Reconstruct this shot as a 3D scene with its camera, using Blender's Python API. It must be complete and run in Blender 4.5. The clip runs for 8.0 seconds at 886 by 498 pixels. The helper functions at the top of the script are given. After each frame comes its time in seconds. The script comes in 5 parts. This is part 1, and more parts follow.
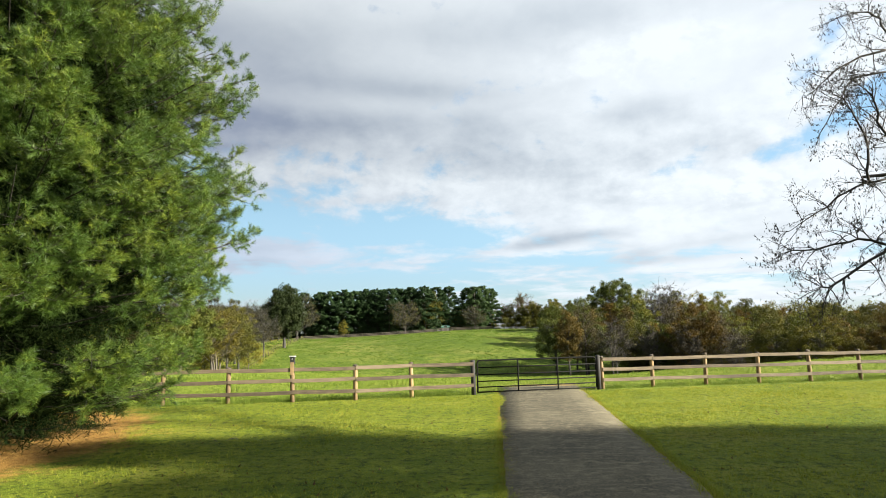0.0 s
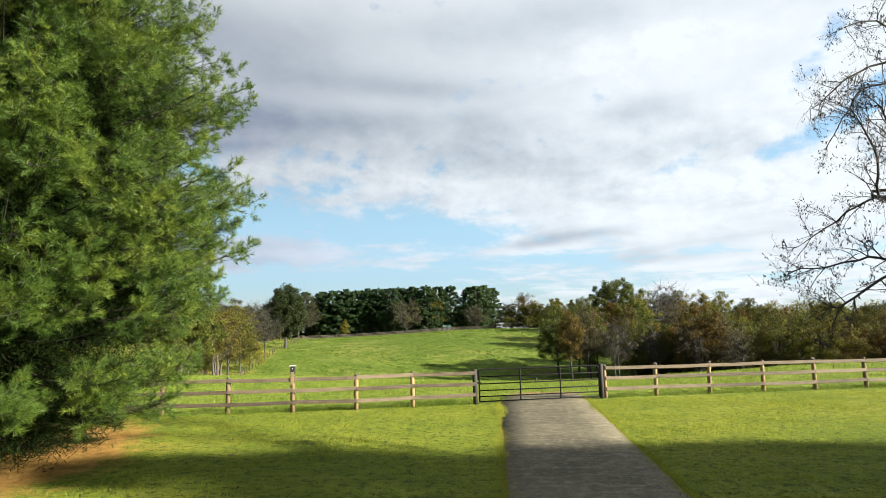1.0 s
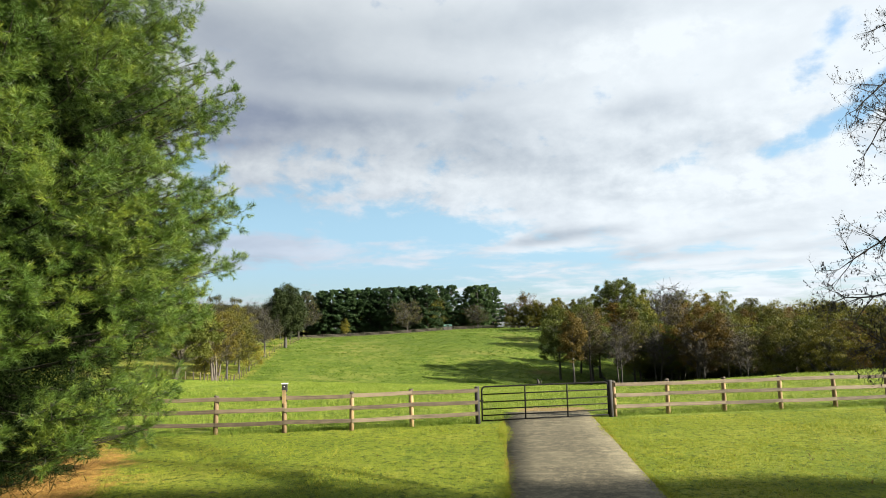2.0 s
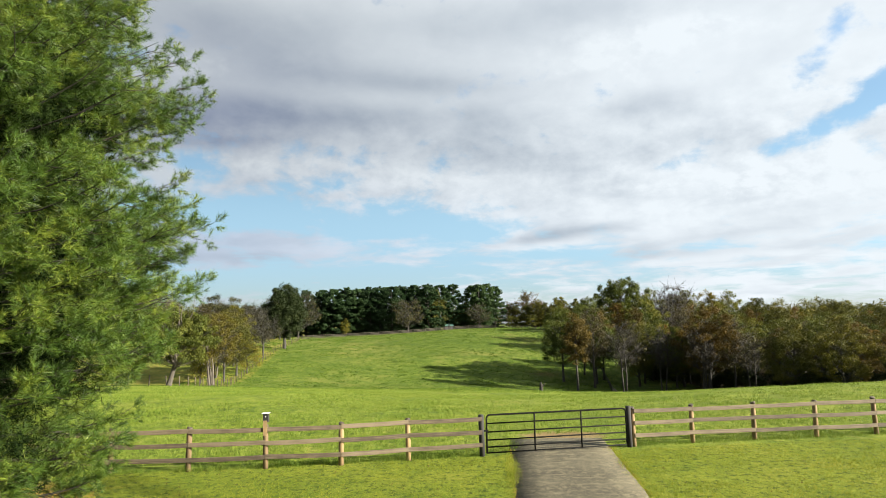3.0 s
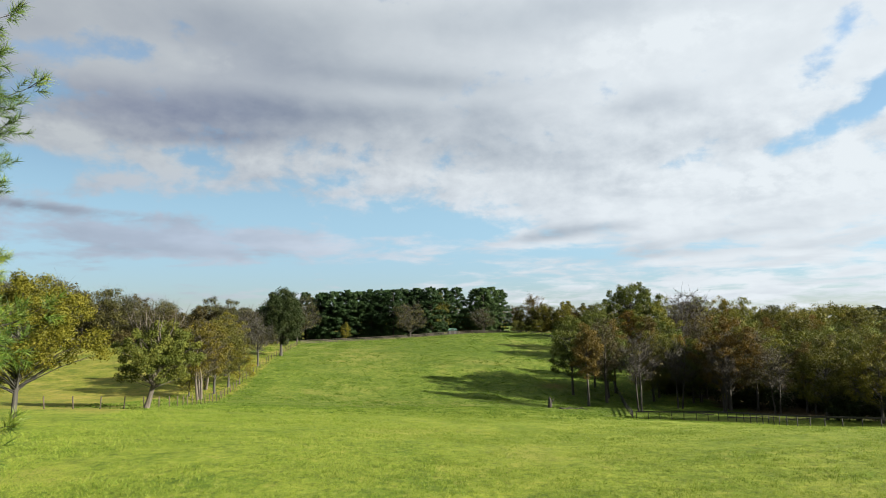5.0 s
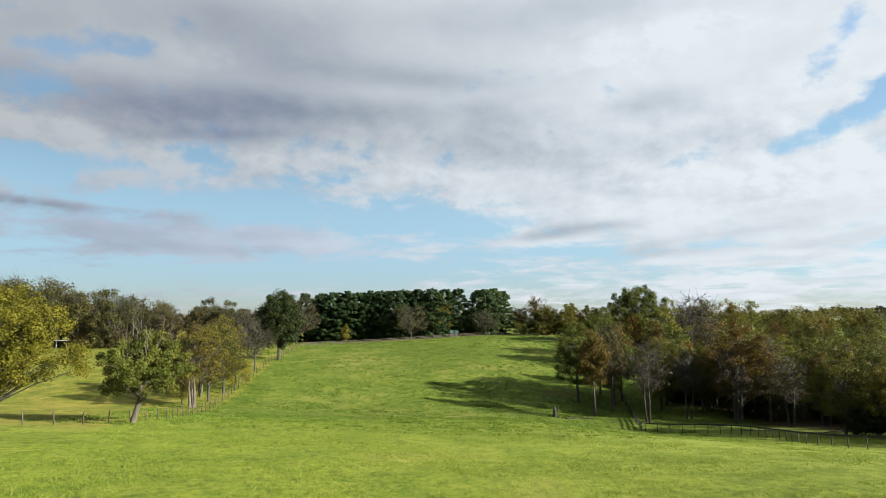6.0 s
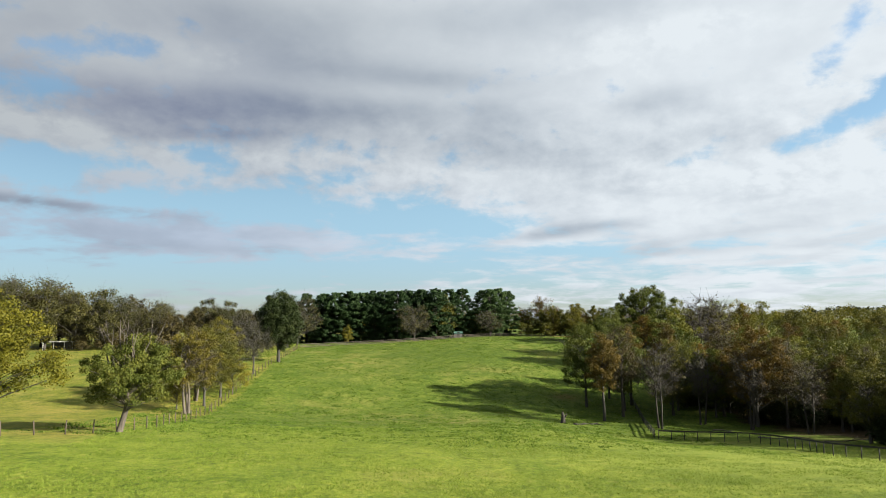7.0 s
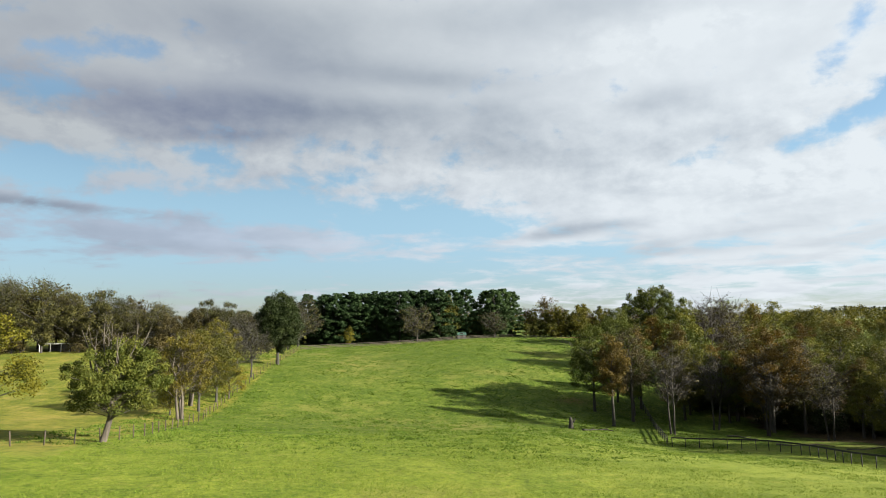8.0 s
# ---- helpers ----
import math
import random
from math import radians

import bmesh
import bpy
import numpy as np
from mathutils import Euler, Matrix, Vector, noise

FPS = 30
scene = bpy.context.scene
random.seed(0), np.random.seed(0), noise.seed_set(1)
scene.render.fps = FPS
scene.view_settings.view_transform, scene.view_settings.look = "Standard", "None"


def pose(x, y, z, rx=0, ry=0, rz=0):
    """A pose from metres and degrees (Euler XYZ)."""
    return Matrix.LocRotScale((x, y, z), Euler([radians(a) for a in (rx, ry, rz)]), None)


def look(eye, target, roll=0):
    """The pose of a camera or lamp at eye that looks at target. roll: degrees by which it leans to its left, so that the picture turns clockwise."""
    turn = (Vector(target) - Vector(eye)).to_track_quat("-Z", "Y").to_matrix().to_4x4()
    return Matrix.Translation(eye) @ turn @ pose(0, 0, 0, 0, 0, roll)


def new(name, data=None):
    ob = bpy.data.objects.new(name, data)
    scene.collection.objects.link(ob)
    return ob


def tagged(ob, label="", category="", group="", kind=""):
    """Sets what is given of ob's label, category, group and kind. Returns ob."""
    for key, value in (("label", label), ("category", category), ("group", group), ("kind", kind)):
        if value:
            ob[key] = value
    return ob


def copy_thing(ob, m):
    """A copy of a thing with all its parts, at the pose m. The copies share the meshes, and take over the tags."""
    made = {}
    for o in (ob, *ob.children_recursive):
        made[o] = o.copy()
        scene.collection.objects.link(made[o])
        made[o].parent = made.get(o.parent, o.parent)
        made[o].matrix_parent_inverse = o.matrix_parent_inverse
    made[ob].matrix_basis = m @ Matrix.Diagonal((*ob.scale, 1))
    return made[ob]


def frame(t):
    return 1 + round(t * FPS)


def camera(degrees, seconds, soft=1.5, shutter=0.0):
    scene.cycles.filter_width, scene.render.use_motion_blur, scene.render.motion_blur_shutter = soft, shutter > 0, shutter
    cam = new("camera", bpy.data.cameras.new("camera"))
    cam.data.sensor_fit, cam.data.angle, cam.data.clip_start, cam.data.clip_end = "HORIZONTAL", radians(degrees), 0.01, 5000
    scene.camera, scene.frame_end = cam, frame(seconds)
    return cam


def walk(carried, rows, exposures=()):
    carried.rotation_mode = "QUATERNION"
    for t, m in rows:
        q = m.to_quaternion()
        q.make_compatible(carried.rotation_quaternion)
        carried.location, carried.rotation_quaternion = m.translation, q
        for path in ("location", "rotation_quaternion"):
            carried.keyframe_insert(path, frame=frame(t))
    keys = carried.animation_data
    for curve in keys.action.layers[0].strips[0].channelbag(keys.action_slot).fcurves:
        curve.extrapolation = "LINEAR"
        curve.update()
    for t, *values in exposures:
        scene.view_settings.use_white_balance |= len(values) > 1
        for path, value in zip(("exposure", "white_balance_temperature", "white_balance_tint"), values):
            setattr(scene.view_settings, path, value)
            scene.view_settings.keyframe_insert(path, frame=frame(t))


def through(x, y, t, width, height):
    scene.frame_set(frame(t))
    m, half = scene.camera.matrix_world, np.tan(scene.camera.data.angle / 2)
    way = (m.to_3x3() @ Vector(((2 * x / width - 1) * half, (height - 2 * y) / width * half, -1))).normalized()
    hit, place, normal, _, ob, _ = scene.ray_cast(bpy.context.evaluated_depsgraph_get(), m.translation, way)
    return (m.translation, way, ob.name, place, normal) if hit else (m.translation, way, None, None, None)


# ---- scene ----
cam = camera(72.7, 8.0, soft=0.95)
EXPOSURE, SUN_POWER, CLOUD, BLUE = 2.1, 5.0, 2.33, 0.42
PATH = [
    (0, (-0.031, -0.434, 2.674), (-0.021, 1.549, 2.933), -1.2),
    (0.5, (-0.023, -0.434, 2.844), (-0.015, 1.549, 3.101), -1.3),
    (1, (-0.024, -0.259, 3.08), (-0.019, 1.724, 3.334), -1.2),
    (1.5, (-0.019, 0.199, 3.392), (-0.016, 2.183, 3.643), -1.1),
    (3, (0.043, 3.189, 4.501), (0.04, 5.175, 4.74), -1.1),
    (3.5, (0.053, 4.589, 5.03), (0.048, 6.575, 5.268), -1.0),
    (4, (0.052, 6.202, 5.594), (0.043, 8.188, 5.831), -0.9),
    (4.5, (0.039, 8.001, 6.155), (0.027, 9.987, 6.39), -0.8),
    (6, (-0.052, 13.198, 8.353), (-0.073, 15.185, 8.578), -0.4),
    (6.5, (-0.084, 15.103, 8.678), (-0.108, 17.09, 8.902), -0.4),
    (7, (-0.123, 17.018, 8.792), (-0.156, 19.005, 9.015), -0.4),
    (7.5, (-0.212, 18.969, 8.832), (-0.252, 20.957, 9.056), -0.4),
    (8, (-0.11, 20.811, 9.016), (-0.154, 22.798, 9.24), -0.5),
]
walk(cam, [(t, look(eye, target, roll)) for t, eye, target, roll in PATH],
     [(0, EXPOSURE + 0.20), (3, EXPOSURE + 0.08), (6, EXPOSURE - 0.06), (8, EXPOSURE - 0.06)])


# ---- node helpers ----
class Nodes:
    """Short calls for building a node tree."""

    def __init__(self, tree):
        self.tree = tree

    def add(self, kind):
        return self.tree.nodes.new(kind)

    def put(self, sock, v):
        if isinstance(v, bpy.types.NodeSocket):
            self.tree.links.new(v, sock)
        elif v is not None:
            sock.default_value = v

    def m(self, op, a, b=None, c=None, clamp=False):
        n = self.add("ShaderNodeMath")
        n.operation, n.use_clamp = op, clamp
        for i, v in enumerate((a, b, c)):
            self.put(n.inputs[i], v)
        return n.outputs[0]

    def v(self, op, a, b=None, scale=None):
        n = self.add("ShaderNodeVectorMath")
        n.operation = op
        self.put(n.inputs[0], a)
        self.put(n.inputs[1], b)
        if scale is not None:
            self.put(n.inputs["Scale"], scale)
        return n.outputs[0]

    def xyz(self, a):
        n = self.add("ShaderNodeSeparateXYZ")
        self.put(n.inputs[0], a)
        return n.outputs[0], n.outputs[1], n.outputs[2]

    def join(self, x, y, z):
        n = self.add("ShaderNodeCombineXYZ")
        for i, v in enumerate((x, y, z)):
            self.put(n.inputs[i], v)
        return n.outputs[0]

    def noise(self, vec, scale, detail=4.0, rough=0.55, warp=0.0):
        n = self.add("ShaderNodeTexNoise")
        self.put(n.inputs["Vector"], vec)
        n.inputs["Scale"].default_value, n.inputs["Detail"].default_value = scale, detail
        n.inputs["Roughness"].default_value, n.inputs["Distortion"].default_value = rough, warp
        return n.outputs["Fac"]

    def add_noise_colour(self, vec, scale):
        n = self.add("ShaderNodeTexNoise")
        self.put(n.inputs["Vector"], vec)
        n.inputs["Scale"].default_value, n.inputs["Detail"].default_value = scale, 3.0
        return n.outputs["Color"]

    def step(self, x, lo, hi, a=0.0, b=1.0):
        n = self.add("ShaderNodeMapRange")
        n.interpolation_type = "SMOOTHSTEP"
        for i, v in enumerate((x, lo, hi, a, b)):
            self.put(n.inputs[i], v)
        return n.outputs[0]

    def mix(self, f, a, b, blend="MIX"):
        n = self.add("ShaderNodeMix")
        n.data_type, n.blend_type = "RGBA", blend
        self.put(n.inputs["Factor"], f)
        for sock, v in ((n.inputs[6], a), (n.inputs[7], b)):
            self.put(sock, v if isinstance(v, bpy.types.NodeSocket) else (*v, 1))
        return n.outputs[2]

    def blob(self, x, y, cx, cy, w, h, tilt=0.0):
        """A soft hump, 1 in its middle."""
        dx, dy = self.m("SUBTRACT", x, cx), self.m("SUBTRACT", y, cy)
        dy = self.m("SUBTRACT", dy, self.m("MULTIPLY", dx, tilt))
        q = self.m("ADD", self.m("POWER", self.m("ABSOLUTE", self.m("DIVIDE", dx, w)), 2.0),
                   self.m("POWER", self.m("ABSOLUTE", self.m("DIVIDE", dy, h)), 2.0))
        return self.m("EXPONENT", self.m("MULTIPLY", q, -1.0))

    def total(self, items):
        out = items[0]
        for i in items[1:]:
            out = self.m("ADD", out, i)
        return out


# ---- world and sun ----
SUN_FROM = Vector((0.95, -0.31, 0.404)).normalized()
ELEV = math.asin(SUN_FROM.z)

world = bpy.data.worlds.new("sky")
scene.world = world
world.use_nodes = True
world.node_tree.nodes.clear()
W = Nodes(world.node_tree)
SKY = W.add("ShaderNodeTexSky")
SKY.sky_type, SKY.sun_disc, SKY.sun_elevation = "NISHITA", False, ELEV
SKY.sun_rotation = math.atan2(SUN_FROM.x, SUN_FROM.y)
SKY.altitude, SKY.air_density, SKY.dust_density, SKY.ozone_density = 100.0, 1.0, 0.3, 3.0
way = W.v("NORMALIZE", W.add("ShaderNodeTexCoord").outputs["Generated"])
wx, wy, wz = W.xyz(way)
az, el = W.m("ARCTAN2", wx, wy), W.m("ARCSINE", wz)
# the cloud deck lies flat overhead: its texture runs together towards the horizon
deck = W.v("SCALE", way, None, W.m("DIVIDE", 1.0, W.m("ADD", W.m("ABSOLUTE", wz), 0.13)))
swirl = W.v("SCALE", W.v("SUBTRACT", W.add_noise_colour(deck, 1.5), (0.5, 0.5, 0.5)), None, 0.40)
deck = W.v("ADD", deck, swirl)
p0 = W.join(az, W.m("MULTIPLY", el, 1.5), 0.37)
p1 = W.v("ADD", p0, W.v("SCALE", swirl, None, 0.12))
banks_noise = W.noise(deck, 1.15, 6, 0.55)
rolls = W.noise(W.v("ADD", deck, (3.1, 1.7, 0.4)), 2.6, 9, 0.58)
soft = W.noise(W.v("ADD", deck, (7.3, 2.2, 1.4)), 1.9, 4, 0.46)
puffs = W.noise(p1, 10.0, 10, 0.60)
puffs_lit = W.noise(W.v("ADD", p1, (0.016, 0.018, 0.0)), 10.0, 10, 0.60)


def humps(items):
    return W.total([W.m("MULTIPLY", W.blob(az, el, *c[:5]), c[5]) for c in items])


# cloud banks: azimuth, elevation, half width, half height, tilt, depth
BANKS = [(0.05, 0.44, 1.10, 0.145, 0.0, 0.62), (0.47, 0.19, 0.33, 0.14, 0.0, 0.60), (-0.42, 0.315, 0.34, 0.045, 0.05, 0.24), (0.10, 0.230, 0.20, 0.060, -0.15, 0.40),
         (-0.32, 0.254, 0.060, 0.028, 0.0, 0.30), (-0.46, 0.238, 0.075, 0.016, -0.15, 0.24), (-0.20, 0.246, 0.070, 0.032, 0.0, 0.34), (-0.09, 0.222, 0.08, 0.026, -0.1, 0.34),
         (-0.61, 0.163, 0.16, 0.009, -0.03, 0.34), (-0.40, 0.124, 0.27, 0.028, 0.0, 0.46), (0.45, 0.05, 0.50, 0.04, 0.0, 0.14), (-0.60, 0.262, 0.10, 0.020, -0.1, 0.24), (0.22, 0.305, 0.07, 0.025, 0.0, 0.35)]
GAPS = [(0.600, 0.380, 0.034, 0.026, 0.6, 0.72), (0.575, 0.262, 0.095, 0.018, 0.34, 0.40), (0.660, 0.305, 0.05, 0.03, 0.4, 0.60), (0.365, 0.237, 0.050, 0.016, 0.1, 0.40),
        (-0.62, 0.374, 0.040, 0.020, 0.1, 0.30), (-0.49, 0.398, 0.040, 0.020, 0.2, 0.28), (-0.64, 0.318, 0.05, 0.012, 0.0, 0.30), (-0.62, 0.205, 0.10, 0.02, 0.1, 0.20), (-0.10, 0.160, 0.16, 0.019, -0.05, 0.26),
        (-0.40, 0.182, 0.26, 0.016, 0.0, 0.28), (0.26, 0.102, 0.24, 0.016, 0.03, 0.30), (0.40, 0.068, 0.25, 0.010, 0.02, 0.20), (-0.35, 0.066, 0.40, 0.018, 0.0, 0.30)]
cover = W.total([0.40, W.m("MULTIPLY", W.m("SUBTRACT", banks_noise, 0.5), 0.70), W.m("MULTIPLY", W.m("SUBTRACT", rolls, 0.5), W.step(el, 0.10, 0.24, 1.45, 0.60)), W.m("MULTIPLY", W.m("SUBTRACT", puffs, 0.5), W.m("MULTIPLY", W.step(el, 0.09, 0.20, 0.3, 1.9), W.step(el, 0.38, 0.27, 1.0, 1.0))), humps(BANKS), W.m("MULTIPLY", humps(GAPS), -1.0)])
cover = W.total([cover, W.step(el, 0.50, 0.66, 0.0, 0.42), W.step(wy, 0.35, -0.1, 0.0, 0.34)])
mask = W.step(cover, 0.34, 0.78)
# grey undersides of the thick clouds
GREY = [(-0.46, 0.318, 0.24, 0.036, 0.05, 1.05), (-0.05, 0.388, 0.19, 0.020, -0.06, 0.58), (-0.07, 0.335, 0.20, 0.022, -0.03, 0.52), (-0.36, 0.43, 0.30, 0.050, 0.0, 0.36),
        (0.12, 0.275, 0.20, 0.030, -0.16, 0.36), (-0.40, 0.280, 0.12, 0.012, 0.10, 0.50), (0.19, 0.138, 0.09, 0.010, 0.10, 0.80), (-0.61, 0.160, 0.16, 0.008, -0.03, 0.70), (-0.40, 0.106, 0.30, 0.010, 0.0, 0.26),
        (0.34, 0.332, 0.08, 0.018, 0.0, 0.46), (0.10, 0.48, 0.5, 0.03, 0.0, 0.20), (0.33, 0.098, 0.20, 0.010, 0.03, 0.44), (-0.20, 0.205, 0.20, 0.02, 0.0, 0.14), (0.42, 0.120, 0.14, 0.010, 0.08, 0.40), (-0.05, 0.34, 0.40, 0.13, 0.0, 0.22)]
relief = W.m("ADD", W.m("MULTIPLY", W.m("SUBTRACT", puffs_lit, puffs), W.m("MULTIPLY", W.step(el, 0.10, 0.20, 0.3, 1.2), W.step(el, 0.38, 0.27, 0.28, 1.0))), W.m("MULTIPLY", W.m("SUBTRACT", rolls, 0.5), -0.22))
thick = W.step(banks_noise, 0.36, 0.68, 0.62, 0.86)
grey = W.total([W.m("MULTIPLY", humps(GREY), thick), relief, W.step(soft, 0.38, 0.66, 0.0, 0.22), W.step(cover, 0.60, 1.15, 0.0, 0.10)])
# sunlit crowns of the heaps
BRIGHT = [(-0.37, 0.405, 0.060, 0.024, 0.1, 0.34), (-0.12, 0.240, 0.14, 0.026, -0.1, 0.22), (0.48, 0.205, 0.15, 0.045, 0.0, 0.22), (0.25, 0.400, 0.12, 0.050, 0.0, 0.18), (0.40, 0.430, 0.14, 0.030, 0.0, 0.20), (-0.33, 0.256, 0.05, 0.020, 0.0, 0.22), (-0.60, 0.270, 0.08, 0.014, -0.1, 0.30)]
grey = W.m("SUBTRACT", grey, W.m("MULTIPLY", humps(BRIGHT), W.step(puffs, 0.42, 0.62, 0.3, 1.3)), clamp=True)
lilac = W.mix(W.blob(az, el, -0.58, 0.32, 0.36, 0.16), (CLOUD * 0.328, CLOUD * 0.395, CLOUD * 0.478), (CLOUD * 0.30, CLOUD * 0.355, CLOUD * 0.52))
lilac = W.mix(W.blob(az, el, -0.50, 0.13, 0.40, 0.07), lilac, (CLOUD * 0.36, CLOUD * 0.45, CLOUD * 0.58))
lit = W.mix(W.blob(az, el, -0.50, 0.13, 0.45, 0.08), (CLOUD * 0.81, CLOUD * 0.872, CLOUD * 0.918), (CLOUD * 0.70, CLOUD * 0.83, CLOUD * 1.02))
cloud = W.mix(grey, lit, lilac)
tint = W.mix(W.step(el, 0.0, 0.22), (BLUE * 0.62, BLUE * 0.70, BLUE * 0.88), (BLUE * 1.30, BLUE * 1.24, BLUE * 1.06))
tint = W.mix(W.step(el, 0.30, 0.38), tint, (BLUE * 1.95, BLUE * 1.62, BLUE * 1.30))
blue = W.mix(1.0, SKY.outputs[0], tint, "MULTIPLY")
veil = W.mix(mask, blue, cloud)
sky_bg = W.add("ShaderNodeBackground")
# the half of the sky towards the sun is the brighter one
W.put(sky_bg.inputs["Color"], W.v("SCALE", veil, None, W.step(wx, -0.75, 0.45, 0.62, 1.03)))
sky_bg.inputs["Strength"].default_value = 0.1
W.tree.links.new(sky_bg.outputs[0], W.add("ShaderNodeOutputWorld").inputs["Surface"])

sun_data = bpy.data.lights.new("sun", "SUN")
sun_data.energy, sun_data.angle, sun_data.color = SUN_POWER, radians(1.0), (1.0, 0.93, 0.78)
sun = new("sun", sun_data)
sun.matrix_world = look(SUN_FROM * 100, (0, 0, 0))


# ---- materials ----
def material(name, rough=0.8, metal=0.0):
    mat = bpy.data.materials.new(name)
    mat.use_nodes = True
    n = Nodes(mat.node_tree)
    bsdf = mat.node_tree.nodes["Principled BSDF"]
    bsdf.inputs["Roughness"].default_value, bsdf.inputs["Metallic"].default_value = rough, metal
    return mat, n, bsdf


def bump(n, bsdf, height, strength, distance):
    b = n.add("ShaderNodeBump")
    b.inputs["Strength"].default_value, b.inputs["Distance"].default_value = strength, distance
    n.put(b.inputs["Height"], height)
    n.put(bsdf.inputs["Normal"], b.outputs[0])


def leaf_material(name, dark, mid, light, through=0.3, patch=0.6, rough=0.6, vary=0.24, gloss=0.12):
    """Foliage: tint by leaf, by clump and by tree, with some light coming through."""
    mat, n, bsdf = material(name, rough)
    geo, obj = n.add("ShaderNodeNewGeometry"), n.add("ShaderNodeObjectInfo")
    clump = n.noise(geo.outputs["Position"], patch, 3)
    f = n.m("ADD", n.m("MULTIPLY", clump, 0.9), n.m("ADD", n.m("MULTIPLY", geo.outputs["Random Per Island"], vary), 0.225 - vary / 2))
    f = n.m("ADD", f, n.m("MULTIPLY", obj.outputs["Random"], 0.25))
    col = n.mix(n.step(f, 0.40, 0.80), dark, mid)
    col = n.mix(n.step(f, 0.75, 1.15), col, light)
    n.put(bsdf.inputs["Base Color"], col)
    bsdf.inputs["Specular IOR Level"].default_value = gloss
    tr = n.add("ShaderNodeBsdfTranslucent")
    n.put(tr.inputs["Color"], col)
    mx = n.add("ShaderNodeMixShader")
    mx.inputs[0].default_value = through
    n.tree.links.new(bsdf.outputs[0], mx.inputs[1])
    n.tree.links.new(tr.outputs[0], mx.inputs[2])
    n.tree.links.new(mx.outputs[0], n.tree.nodes["Material Output"].inputs["Surface"])
    return mat


def bark_material(name, dark, light, scale=6.0):
    mat, n, bsdf = material(name, 0.9)
    pos = n.v("MULTIPLY", n.add("ShaderNodeNewGeometry").outputs["Position"], (1.0, 1.0, 0.25))
    a, b = n.noise(pos, scale, 6, 0.65), n.noise(pos, scale * 0.2, 2)
    n.put(bsdf.inputs["Base Color"], n.mix(n.step(n.m("ADD", n.m("MULTIPLY", a, 0.7), n.m("MULTIPLY", b, 0.3)), 0.35, 0.65), dark, light))
    bump(n, bsdf, a, 0.8, 0.03)
    return mat


def wood_material(name, dark, light, along="X"):
    """Weathered timber; the grain follows the piece's own axis."""
    mat, n, bsdf = material(name, 0.85)
    tex, obj = n.add("ShaderNodeTexCoord"), n.add("ShaderNodeObjectInfo")
    stretch = (1.2, 30.0, 30.0) if along == "X" else (30.0, 30.0, 1.2)
    p = n.v("ADD", n.v("MULTIPLY", tex.outputs["Object"], stretch), n.v("SCALE", (17.0, 31.0, 53.0), None, n.m("MULTIPLY", obj.outputs["Random"], 9.0)))
    grain = n.noise(p, 1.0, 5, 0.6)
    stain = n.noise(n.add("ShaderNodeNewGeometry").outputs["Position"], 2.2, 4)
    f = n.m("ADD", n.m("MULTIPLY", grain, 0.55), n.m("ADD", n.m("MULTIPLY", stain, 0.35), n.m("MULTIPLY", obj.outputs["Random"], 0.22)))
    n.put(bsdf.inputs["Base Color"], n.mix(n.step(f, 0.35, 0.75), dark, light))
    bump(n, bsdf, grain, 0.5, 0.008)
    return mat


def plain_material(name, a, b, rough=0.7, metal=0.0, scale=3.0):
    mat, n, bsdf = material(name, rough, metal)
    f = n.noise(n.add("ShaderNodeNewGeometry").outputs["Position"], scale, 6, 0.6)
    n.put(bsdf.inputs["Base Color"], n.mix(n.step(f, 0.35, 0.65), a, b))
    bump(n, bsdf, f, 0.25, 0.01)
    return mat


